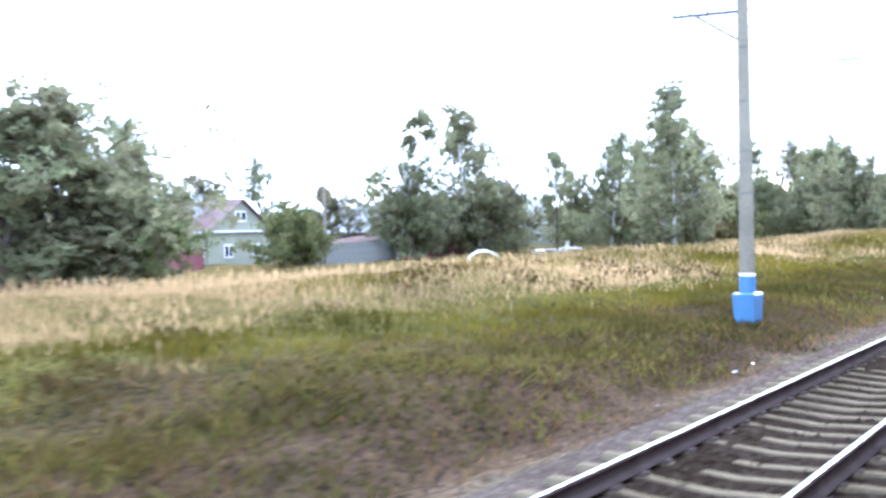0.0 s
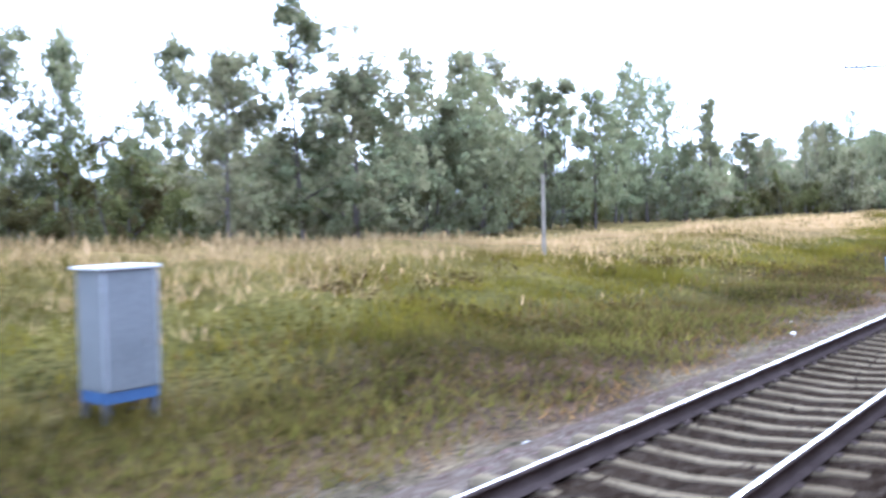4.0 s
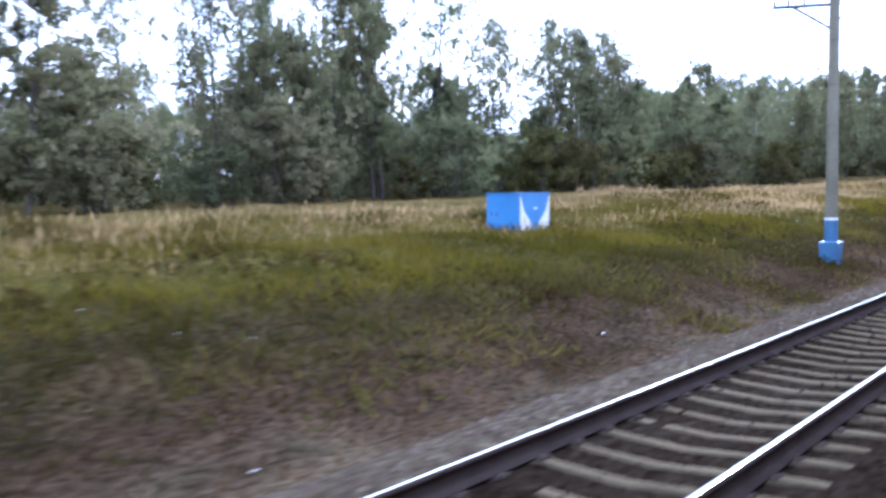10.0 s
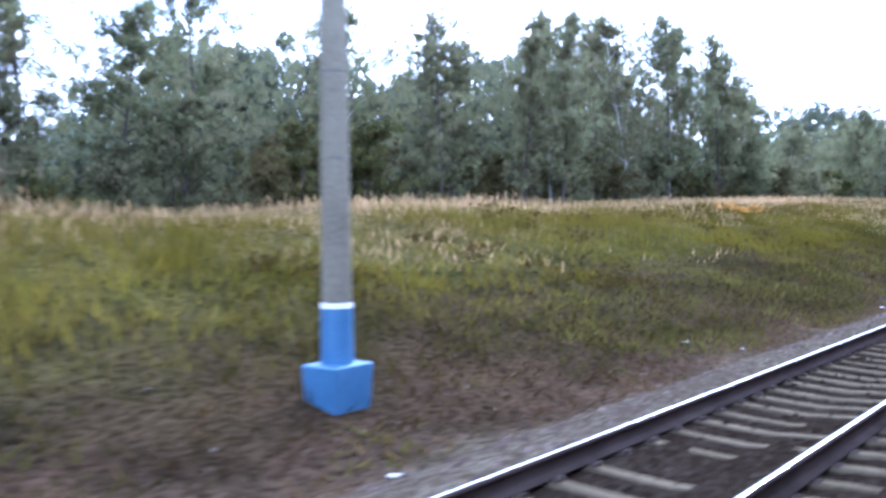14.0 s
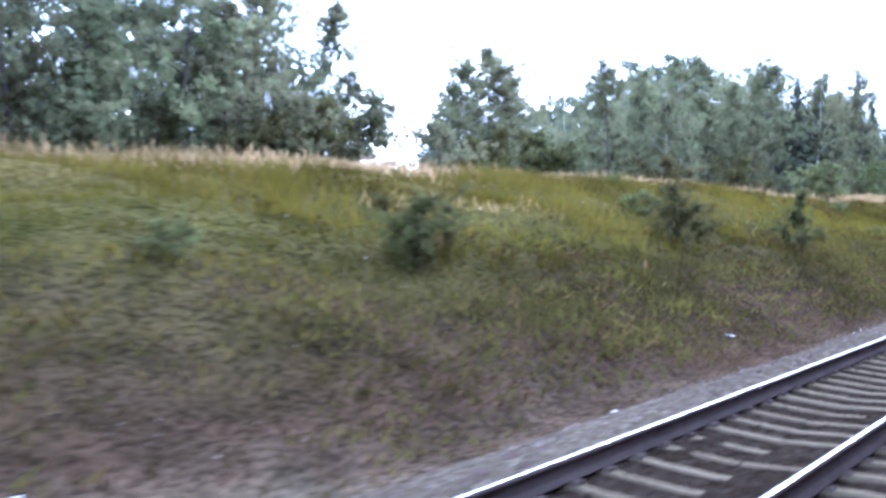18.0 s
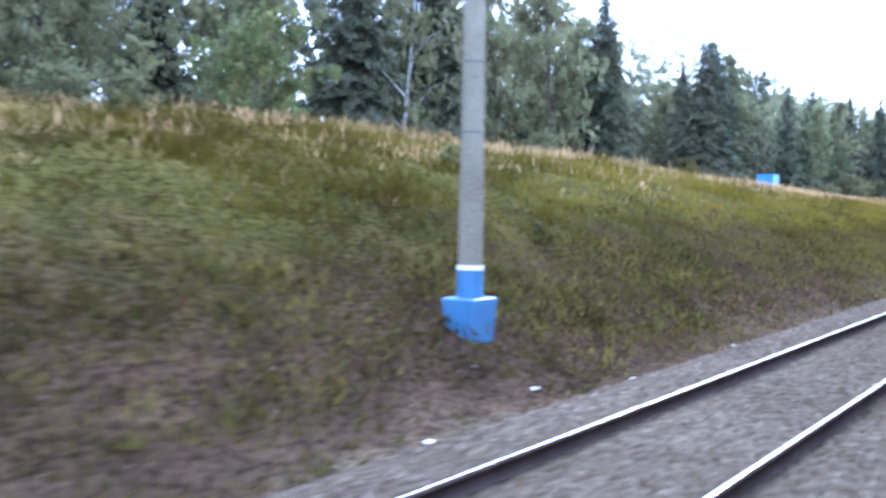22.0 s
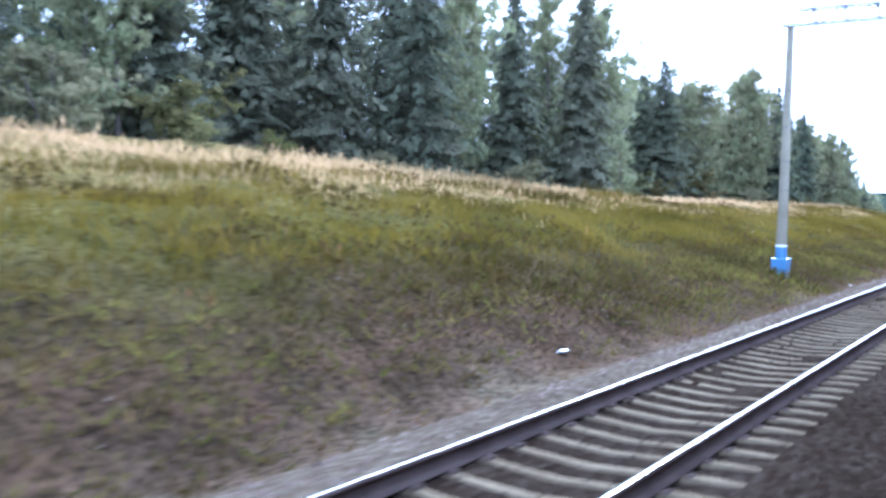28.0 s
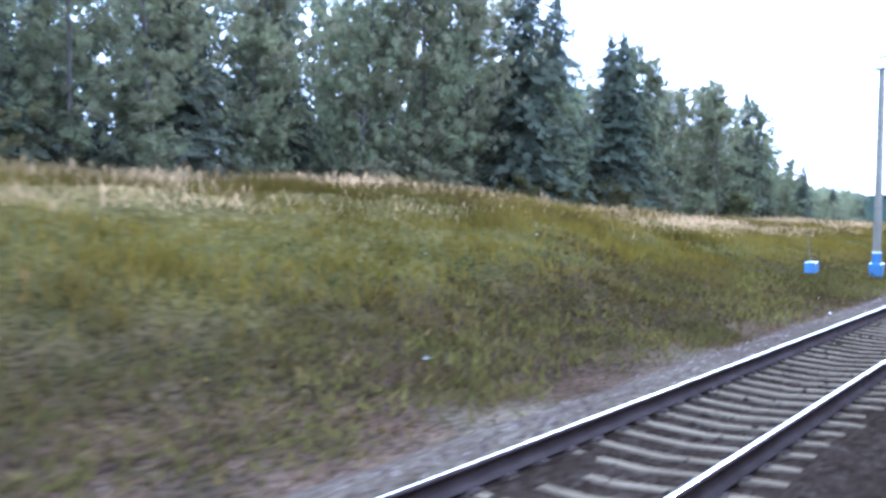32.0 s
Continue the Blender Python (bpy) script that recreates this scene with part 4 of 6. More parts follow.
def fence(x0, x1, y, h, mat, label, pale, gap, slope=0.0):
    z = land_at((x0 + x1) / 2, y)
    t = thing("fence", (x0, y, z), label, "fence", "village fences")
    n = int((x1 - x0) / (pale + gap))
    ms = [bpy.data.meshes.new("board") for _ in range(1)]
    bm = block(0, pale, -0.012, 0.012, -0.2, h)
    bm.to_mesh(ms[0])
    bm.free()
    ms[0].materials.append(mat)
    for i in range(n):
        share("board", ms[0], t, pose(i * (pale + gap), 0, slope * i * (pale + gap) + rng.normal(0, 0.02)))
    for zz in (0.4, h - 0.3):
        part("fence_rail", rod(bmesh.new(), (0, 0.04, zz), (x1 - x0, 0.04, zz + slope * (x1 - x0)), 0.03, n=4), mat, t)
    for i in range(int((x1 - x0) / 2.5) + 1):
        part("fence_post", block(i * 2.5 - 0.05, i * 2.5 + 0.05, 0.06, 0.16, -0.3, h + 0.05 + slope * i * 2.5), mat, t)


fence(36.5, 40.2, 51.0, 1.45, M_MAROON, "maroon painted board fence before the house", 0.16, 0.012)
fence(44.5, 55.5, 47.0, 1.65, M_PLANK, "weathered grey plank fence along the garden", 0.18, 0.015, 0.01)
fence(56.0, 64.0, 46.5, 1.2, M_MAROON, "dark red board fence behind the birches", 0.18, 0.012)
fence(147.0, 156.0, 49.0, 1.3, M_IRON, "dark grey plank fence under the trees", 0.18, 0.015)

t = thing("white_tub", (81.6, 46.8, land_at(81.6, 46.8)), "white plastic tub beside a heap of boards", "tub")
part("tub", bar((0, 0, 0.15), (0, 0, 0.78), 0.30, 0.42, 16), M_WHITE, t)
part("rim", bar((0, 0, 0.76), (0, 0, 0.83), 0.45, 0.45, 16), M_WHITE, t)
part("stand", block(-0.25, 0.25, -0.2, 0.2, -0.1, 0.15), M_WOOD, t)
for i in range(13):
    x = 71.8 + i * 0.68
    y = 44.6 + rng.uniform(-0.5, 0.5)
    t = thing("pale_board", (x, y, land_at(x, y) + 0.06 + 0.07 * (i % 3)), "pale sawn board lying in a heap on the grass", "board", "heap of boards", rng.uniform(-10, 10))
    part("plank", block(-1.5, 1.5, -0.12, 0.12, 0, 0.06), M_WHITE if i % 3 else M_DIRT, t)
t = thing("white_pipe", (37.05, 25.8, land_at(37.05, 25.8)), "bent white plastic pipe arching out of the dry grass", "pipe", turn=-8)
arch = [(-1.5, -0.1), (-0.95, 0.44), (-0.5, 0.60), (-0.1, 0.63), (0.35, 0.58), (0.85, 0.42), (1.5, -0.1)]
bm = bmesh.new()
for (xa, za), (xb, zb) in zip(arch, arch[1:]):
    rod(bm, (xa, 0, za), (xb, 0, zb), 0.05, n=8)
part("pipe", bm, M_WHITE, t)
# low shed behind the plank fence
t = thing("low_shed", (50.6, 48.3, land_at(53, 49)), "low grey shed with a rusty sloping sheet roof", "shed")
part("wall", block(0, 5.2, 0, 2.6, -0.2, 1.35), M_PLANK, t)
bm = block(-0.2, 5.4, -0.25, 2.8, 0, 0.07)
for v in bm.verts:
    v.co.z += 1.37 + max(0.0, v.co.x) * 0.085 + v.co.y * 0.06
part("roof", bm, M_ROOF, t)
part("gable", block(3.9, 5.1, 0.02, 2.5, 1.345, 1.66), M_PLANK, t)

z = land_at(168.4, 51.4) + 0.02
t = thing("car", (168.4, 51.4, z), "dark glossy car parked at the edge of the wood", "car", turn=8)
bm = bmesh.new()
prof = [(-2.1, 0.35), (2.1, 0.35), (2.15, 0.75), (1.3, 0.92), (0.65, 1.42), (-1.2, 1.45), (-1.85, 0.98), (-2.15, 0.9)]
a = [bm.verts.new((px, -0.8, pz)) for px, pz in prof]
b = [bm.verts.new((px, 0.8, pz)) for px, pz in prof]
bm.faces.new(a)
bm.faces.new(b[::-1])
for i in range(len(prof)):
    bm.faces.new((a[i], b[i], b[(i + 1) % len(prof)], a[(i + 1) % len(prof)]))
bmesh.ops.recalc_face_normals(bm, faces=bm.faces)
part("body", bm, M_CAR, t)
part("headlight", block(2.1, 2.17, -0.72, -0.42, 0.6, 0.75, 0.02), M_WHITE, t, "bright headlight")
part("headlight", block(2.1, 2.17, 0.42, 0.72, 0.6, 0.75, 0.02), M_WHITE, t, "bright headlight")
part("windscreen", block(0.72, 1.22, -0.7, 0.7, 0.98, 1.32, 0.02), M_PANE, t)
part("side_window", block(-1.3, 0.6, -0.815, -0.803, 0.95, 1.36), M_PANE, t)
for wx in (-1.3, 1.35):
    for wy in (-0.8, 0.8):
        w = part("wheel", bar((wx, wy - 0.1, 0.32), (wx, wy + 0.1, 0.32), 0.32, n=18), M_TYRE, t)
        part("hubcap", bar((wx, wy - 0.112, 0.32), (wx, wy - 0.101, 0.32), 0.18, n=14), M_STEEL, w)

# trodden path down the bank, with gravel at its foot
pts = [(196.4, 5.9), (197.2, 7.2), (198.7, 9.3), (199.8, 10.6), (200.9, 12.0), (203.2, 14.0), (206.4, 16.7), (210.4, 20.0), (213.0, 23.0)]
co, fs = [], []
fine = []
for (xa, ya), (xb, yb) in zip(pts, pts[1:]):
    fine += [(xa + (xb - xa) * k / 6, ya + (yb - ya) * k / 6) for k in range(6)]
for i, (x, y) in enumerate(fine):
    w = 0.55 - 0.36 * min(1, i / 22) + 0.08 * math.sin(i * 1.7)
    for k in (-1, -0.33, 0.33, 1):
        px, py = x + w * k * 0.9, y - w * k * 0.35
        co.append((px, py, land_at(px, py) + (0.05 if abs(k) < 1 else 0.008)))
for i in range(len(fine) - 1):
    for k in range(3):
        fs.append((i * 4 + k, i * 4 + k + 1, i * 4 + k + 5, i * 4 + k + 4))
tagged(new("trodden_path", mesh_of("trodden_path", co, fs, M_DIRT)), "narrow trodden dirt path climbing the grassy bank", "path", kind="structure")
stones("path_gravel", 1300, 194, 203, 5.6, 7.4, lambda x, y: land(x, y), 0.04, M_STONE, "grey gravel spilled at the foot of the path")
t = thing("wooden_board", (155.3, 7.7, land_at(155.3, 7.7) + 0.07), "weathered wooden board lying on the verge", "board", turn=62)
part("plank", block(-0.75, 0.75, -0.05, 0.05, 0, 0.04), M_WOOD, t)
t = thing("concrete_slab", (193.8, 7.3, land_at(193.8, 7.3)), "broken pale concrete slab on the verge", "slab", turn=20)
part("slab", block(-0.35, 0.35, -0.3, 0.3, -0.1, 0.12, 0.03), M_SLEEPER, t)


# litter along the verge
def litter_mesh(seed):
    r = np.random.default_rng(seed)
    bm = bmesh.new()
    bmesh.ops.create_icosphere(bm, subdivisions=1, radius=0.1)
    for v in bm.verts:
        v.co *= r.uniform(0.5, 1.3)
        v.co.x *= 1.5
        v.co.z *= 0.35
    me = bpy.data.meshes.new("crumpled_scrap")
    bm.to_mesh(me)
    bm.free()
    me.materials.append(M_LITTER)
    return me


t = thing("plastic_bag", (652.1, 5.9, land_at(652.1, 5.9) + 0.22), "bright yellow crumpled plastic bag beside the ballast", "plastic bag")
bag = bmesh.new()
bmesh.ops.create_icosphere(bag, subdivisions=2, radius=0.12)
for v in bag.verts:
    v.co *= 1 + 0.35 * math.sin(v.co.x * 31 + v.co.y * 23) * math.cos(v.co.z * 27)
    v.co.z *= 0.7
part("bag", bag, surface("yellow_film", (0.62, 0.42, 0.08), (0.78, 0.60, 0.22), 6, 30, 0.4, 0, 0.2), t)
t = thing("metal_sheet", (648.2, 11.8, land_at(648.2, 11.8) + 0.10), "pale blue-grey sheet lying on the slope", "sheet", turn=10)
part("sheet", block(-0.36, 0.36, -0.15, 0.15, 0, 0.03, 0.008), M_GREY, t)
LITTER = [litter_mesh(i) for i in range(6)]
for i in range(110):
    x, y = rng.uniform(8, 740), 5.7 + abs(rng.normal(0, 1.1))
    z = max(land_at(x, y), float(bed_z(x, y)) if y < 6.1 else -9)
    s = rng.uniform(0.25, 0.8)
    ob = new("litter_scrap", LITTER[i % 6])
    ob.matrix_basis = pose(x, y, z + 0.03, 0, 0, rng.uniform(0, 360)) @ Matrix.Scale(s, 4)
    tagged(ob, "crumpled white scrap of litter on the verge", "litter", "litter along the line")
SCRAPS = ((71.5, 5.8), (154.3, 5.8), (155.8, 5.8), (195.7, 7.3), (196.1, 7.1), (246.9, 7.8), (250.6, 6.1), (324.0, 5.8), (327.1, 9.75), (332.7, 8.65), (332.7, 7.4), (334.6, 7.8),
          (410.5, 9.1), (411.4, 7.3), (415.9, 8.3), (418.5, 7.3), (522.3, 6.1), (522.8, 7.6), (584.7, 5.8), (590.5, 7.3), (667.8, 5.8), (675.1, 8.95))
for i, (x, y) in enumerate(SCRAPS):
    ob = new("litter_scrap", LITTER[i % 6])
    ob.matrix_basis = pose(x, y, land_at(x, y) + 0.07, 8, 0, 47 * i) @ Matrix.Scale(1.0 if i % 3 else 0.75, 4)
    tagged(ob, "crumpled white scrap of litter on the verge", "litter", "litter along the line")

# ---- trees ----
def tube(points, radii, n=6):
    """A tapering tube through points."""
    p = np.asarray(points, float)
    co, fs = [], []
    for i in range(len(p)):
        d = p[min(i + 1, len(p) - 1)] - p[max(i - 1, 0)]
        d = d / (np.linalg.norm(d) + 1e-9)
        u = np.cross(d, (0.31, 0.95, 0.05))
        u = u / (np.linalg.norm(u) + 1e-9)
        w = np.cross(d, u)
        for k in range(n):
            a = 2 * np.pi * k / n
            co.append(p[i] + radii[i] * (u * np.cos(a) + w * np.sin(a)))
    for i in range(len(p) - 1):
        for k in range(n):
            fs.append((i * n + k, i * n + (k + 1) % n, (i + 1) * n + (k + 1) % n, (i + 1) * n + k))
    return np.array(co), np.array(fs)


def joined(pieces):
    co, fs, base = [], [], 0
    for c, f in pieces:
        co.append(c)
        fs.append(f + base)
        base += len(c)
    return np.concatenate(co), np.concatenate(fs)


def leaf_cards(c, size, r, flat=0.0, long=1.25):
    """Folded leaf sprays round the places c: two triangles each, as one quad."""
    n = len(c)
    d = r.normal(0, 1, (n, 3))
    d[:, 2] -= flat
    d /= np.linalg.norm(d, axis=1)[:, None]
    u = np.cross(d, r.normal(0, 1, (n, 3)))
    u /= np.linalg.norm(u, axis=1)[:, None] + 1e-9
    s = size * r.uniform(0.6, 1.35, n)[:, None]
    w = np.cross(d, u)
    v = np.stack([c - d * s * long * 0.5, c + u * s * 0.42 + w * s * 0.12, c + d * s * long * 0.5, c - u * s * 0.42 + w * s * 0.12], 1)
    return v.reshape(-1, 3), np.arange(n * 4).reshape(n, 4)


def tree_base(name, wood, wood_mat, leaf, leaf_mat_, label, category="tree"):
    t = new(name)
    tagged(t, label, category, "trees along the line")
    share("trunk", mesh_of("trunk", *wood, wood_mat), t)
    share("crown", mesh_of("crown", *leaf, leaf_mat_), t)
    return t


def broadleaf(seed, H, start, R, limbs, per, size, bark, leaf, name, label, droop=0.0, stems=1, spread=0.62, heart=0.85):
    r = np.random.default_rng(seed)
    wood, centres = [], []
    for s in range(stems):
        h = H * (1 - 0.18 * s * r.uniform(0.4, 1))
        base = np.array([r.normal(0, 0.35) * (stems > 1), r.normal(0, 0.35) * (stems > 1), -0.3])
        lean = r.normal(0, 0.05 + 0.07 * (stems > 1), 2)
        ts = np.linspace(0, 1, 8)
        line = np.c_[base[0] + lean[0] * ts * h + 0.10 * np.sin(ts * 5 + seed) * ts, base[1] + lean[1] * ts * h, base[2] + ts * (h + 0.3)]
        rad = (0.009 * h + 0.015) * (1 - ts * 0.92)
        wood.append(tube(line, rad, 6))
        for i in range(limbs // stems):
            q = start + (0.97 - start) * ((i + r.uniform(0, 1)) / (limbs // stems))
            p = np.array([np.interp(q, ts, line[:, k]) for k in range(3)])
            prof = math.sin(math.pi * min(1, max(0.06, (q - start) / (1 - start) * 0.86 + 0.14))) ** 0.75
            L = R * prof * r.uniform(0.65, 1.5)
            az = r.uniform(0, 2 * math.pi)
            up = r.uniform(0.25, 0.9)
            e = p + L * np.array([math.cos(az), math.sin(az), up])
            mid = (p + e) / 2 + np.array([0, 0, 0.12 * L])
            if i % 3 == 0 or start > 0.3:
                wood.append(tube([p, mid, e], [0.006 * h * (1 - q) + 0.018, 0.018, 0.006], 3))
            for k in range(9):
                f = 0.22 + 0.90 * (k + r.uniform(0, 1)) / 9
                c = p + (e - p) * f + r.normal(0, 0.085 * R, 3) * (1, 1, 0.8)
                c[2] -= (droop * r.uniform(0, 1) + 0.25 * max(0, f - 0.6)) * L
                centres.append((c, r.uniform(0.5, 1.0) * spread * R * 0.34 * (1.2 - 0.55 * f), f))
        # the leader, leafy to its tip
        for k in range(7):
            f = 0.80 + 0.21 * k / 6
            c = np.array([np.interp(min(f, 1), ts, line[:, j]) for j in range(3)]) + r.normal(0, 0.03 * R, 3)
            c[2] = min(c[2], h) * 1.0 + max(0, f - 1) * h
            centres.append((c, (1.08 - f) * 0.9 * R * 0.6 + 0.10, 0.9))
    edge, core, hearts = [], [], []
    ball = np.array([(1, 0, 0), (-1, 0, 0), (0, 1, 0), (0, -1, 0), (0, 0, 1), (0, 0, -1)], float)
    tri8 = np.array([(0, 2, 4), (2, 1, 4), (1, 3, 4), (3, 0, 4), (2, 0, 5), (1, 2, 5), (3, 1, 5), (0, 3, 5)])
    for c, s, f in centres:
        n = max(3, int(0.28 * per * r.uniform(0.5, 1.5)))
        g = r.normal(0, 1, (n, 3)) * s * np.array((0.72, 0.72, 0.62 + droop * 0.7))
        edge.append(c + g)
        core.append(c + g[: max(1, n // 6)] * 0.5)
        # uneven bodies of shaded inner leaves near the stem, which close the crown
        if f < 0.64 and c[2] > s:
            hearts.append(c + (ball * r.uniform(0.5, 1.25, (6, 1)) + r.normal(0, 0.22, (6, 3))) * s * heart * (1, 1, 1.1))
    edge, core = np.concatenate(edge), np.concatenate(core)
    edge, core = edge[edge[:, 2] > 0.15], core[core[:, 2] > 0.3]
    hv = np.concatenate(hearts)
    hf = (tri8[None] + (np.arange(len(hearts)) * 6)[:, None, None]).reshape(-1, 3)
    small, large = leaf_cards(edge, size * 1.62, r, 0.6 + droop), leaf_cards(core, size * 1.75, r, 0.3 + droop)
    t = tree_base(name, joined(wood), bark, joined([small, large]), leaf, label)
    share("inner_foliage", mesh_of("inner_foliage", hv, hf, leaf), t)
    return t


def conifer(seed, H, R, name, label, bare=0.06):
    r = np.random.default_rng(seed)
    wood = [tube(np.c_[0.05 * np.sin(np.linspace(0, 3, 6)), np.zeros(6), np.linspace(-0.3, H, 6)], 0.012 * H * (1 - 0.95 * np.linspace(0, 1, 6)) + 0.01, 7)]
    pts, dirs = [], []
    z = H * bare
    while z < H * 0.985:
        q = 1 - z / H
        L = R * (q ** 0.72) * r.uniform(0.68, 1.22) + 0.12
        n = 5 if z > H * 0.85 else 7
        a0 = r.uniform(0, 6.28)
        for k in range(n):
            az = a0 + 6.283 * k / n + r.normal(0, 0.18)
            l = L * r.uniform(0.5, 1.2)
            zb, sag = z + r.normal(0, 0.22), r.uniform(0.22, 0.5)
            o = np.array([math.cos(az), math.sin(az), 0])
            m = max(2, int(l / 0.32))
            for j in range(m):
                f = (j + 0.6) / m
                c = o * l * f + np.array([0, 0, zb + 0.10 * l - sag * l * f * f])
                pts.append(c + r.normal(0, 0.13, 3))
                side = np.array([-o[1], o[0], 0]) * (r.choice((-1, 1)) * r.uniform(0.2, 0.9))
                dirs.append(o * 0.8 + side + np.array([0, 0, -0.45 - 0.3 * f]))
            if l > 1.0 and k % 2 == 0:
                wood.append(tube([(0, 0, z), o * l * 0.8 + np.array([0, 0, z - 0.17 * l])], [0.02, 0.006], 3))
        z += 0.34 * r.uniform(0.8, 1.25) + 0.12 * q
    pts, d = np.array(pts), np.array(dirs)
    d /= np.linalg.norm(d, axis=1)[:, None]
    n = len(pts)
    u = np.cross(d, np.array([0, 0, 1.0]) + r.normal(0, 0.35, (n, 3)))
    u /= np.linalg.norm(u, axis=1)[:, None]
    s = r.uniform(0.45, 0.80, n)[:, None]
    w = np.array([0, 0, -1.0])
    v = np.stack([pts - d * s * 0.45, pts + u * s * 0.36 + w * s * 0.16, pts + d * s * 0.75 + w * s * 0.1, pts - u * s * 0.36 + w * s * 0.16], 1)
    tiers = []
    for z in np.arange(H * (bare + 0.03), H * 0.93, 0.75):
        q = 1 - z / H
        a = np.linspace(0, 2 * np.pi, 8)[:7] + r.uniform(0, 1)
        rim = (R * q ** 0.72 * 0.70) * r.uniform(0.35, 1.25, 7)
        tiers.append(np.r_[np.c_[rim * np.cos(a), rim * np.sin(a), z - 0.25 * rim.mean() + r.normal(0, 0.3, 7)], [[0, 0, z + 1.15]]])
    tf = np.array([(k, (k + 1) % 7, 7) for k in range(7)])
    t = new("inner_foliage", mesh_of("inner_foliage", np.concatenate(tiers), (tf[None] + (np.arange(len(tiers)) * 8)[:, None, None]).reshape(-1, 3), M_NEEDLE))
    base = tree_base(name, joined(wood), M_BARK, (v.reshape(-1, 3), np.arange(n * 4).reshape(n, 4)), M_NEEDLE, label)
    t.parent = base
    return base


PROTO = {
    "birch": [broadleaf(11 + i, 12, 0.08, 2.8, 40, 17, 0.20, M_BIRCH, M_LEAF_BIRCH, "birch_tree", "slender birch with an airy drooping crown", 0.55, heart=0.75) for i in range(4)],
    "slender": [broadleaf(21 + i, 15, 0.26, 2.6, 36, 21, 0.185, M_BARK, M_LEAF_BIRCH, "birch_tree", "tall slender birch with thin open foliage", 0.35, spread=0.45, heart=0.35) for i in range(3)],
    "aspen": [broadleaf(31 + i, 12, 0.12, 2.7, 32, 13, 0.26, M_BARK, M_LEAF_BIRCH, "aspen_tree", "leafy aspen with a tall uneven crown", 0.1) for i in range(4)],
    "willow": [broadleaf(51 + i, 6, 0.03, 2.5, 30, 12, 0.23, M_BARK, M_LEAF_WILLOW, "willow_tree", "round grey-green willow leafy down to the ground", 0.1, 3) for i in range(3)],
    "bush": [broadleaf(71 + i, 3, 0.02, 1.6, 16, 12, 0.165, M_BARK, M_LEAF_BUSH, "willow_bush", "low dense willow bush at the edge of the wood", 0.0, 4) for i in range(3)],
    "yellow": [broadleaf(81 + i, 4, 0.03, 1.9, 28, 18, 0.17, M_BARK, M_LEAF_YELLOW, "yellowing_bush", "young yellow-green bush on top of the bank", 0.0, 3) for i in range(2)],
    "oldaspen": [broadleaf(41 + i, 20, 0.14, 4.0, 44, 15, 0.30, M_BARK, M_LEAF_BIRCH, "aspen_tree", "tall old aspen with a broad leafy crown", 0.1) for i in range(3)],
    "spruce": [conifer(91 + i, 16, 4.3, "spruce_tree", "dark green spruce with drooping boughs") for i in range(4)],
    "pine": [broadleaf(101 + i, 16, 0.22, 2.7, 32, 14, 0.27, M_PINEBARK, M_PINE, "pine_tree", "tall pine with a bare reddish trunk", 0.0) for i in range(3)],
}
SIZE = {"birch": 12, "slender": 15, "aspen": 12, "willow": 6, "bush": 3, "yellow": 4, "spruce": 16, "pine": 16, "oldaspen": 20}
USED = set()


def plant(kind, x, y, top, wide=1.0):
    """A tree of that kind whose tip is at the height top."""
    z = land_at(x, y) - 0.05
    h = max(0.4, top - z)
    own = np.random.default_rng(int(x * 101) + int(y * 17))
    i = int(own.integers(0, len(PROTO[kind])))
    base = PROTO[kind][i]
    s = h / SIZE[kind]
    w = (0.55 * s + 0.45) * wide if s > 1 else s ** 0.8 * wide
    w *= 1.12 if kind == "spruce" else 1.0
    m = pose(x, y, z, 0, 0, own.uniform(0, 360)) @ Matrix.Diagonal((w, w, s, 1))
    if (kind, i) in USED:
        return copy_thing(base, m @ Matrix.Diagonal((1 / base.scale[0], 1 / base.scale[1], 1 / base.scale[2], 1)))
    USED.add((kind, i))
    base.matrix_basis = m
    return base


tree_rng = np.random.default_rng(77)
# named trees in front of the wood
VILLAGE_TREES = (
    ("aspen", 10.0, 36, 8.5, 1.2), ("willow", 16.3, 31.5, 6.7, 1.5), ("willow", 18.9, 32, 7.5, 1.75), ("willow", 19.8, 31, 4.6, 1.4), ("willow", 21.4, 33, 6.0, 1.4),
    ("yellow", 21.5, 30.5, 3.3, 1.1), ("willow", 35, 66, 7.2, 1.3), ("aspen", 40, 68, 8.6, 1.1), ("bush", 43.0, 45, 2.2, 1.0), ("yellow", 43.3, 46.3, 4.3, 1.2),
    ("aspen", 46, 70, 8.2, 1.1), ("yellow", 44.0, 44.5, 2.6, 1.0), ("willow", 52, 66, 7.6, 1.2), ("willow", 55.5, 45.5, 5.6, 1.2),
    ("birch", 55.0, 46.4, 11.7, 1.25), ("aspen", 57, 64, 9.2, 1.0), ("willow", 57.0, 46.5, 6.4, 1.3),
)
BIRCH_GROUP = (
    ("willow", 61, 60, 6.6, 1.3), ("willow", 63.5, 44.0, 6.2, 1.3), ("birch", 64.4, 46, 13.0, 1.2), ("birch", 65.0, 28.0, 13.0, 1.35), ("willow", 67.0, 43.5, 6.4, 1.1),
    ("aspen", 67.2, 39.3, 8.8, 0.9), ("birch", 68.8, 28.0, 10.9, 1.4), ("bush", 69.0, 28.8, 3.8, 1.1), ("birch", 69.5, 50.0, 13.4, 1.1), ("willow", 70.5, 31.5, 6.0, 1.1),
    ("birch", 71.6, 29.2, 10.2, 1.2), ("birch", 88, 45, 12.2, 1.1), ("birch", 91.5, 46, 11.9, 1.0),
)
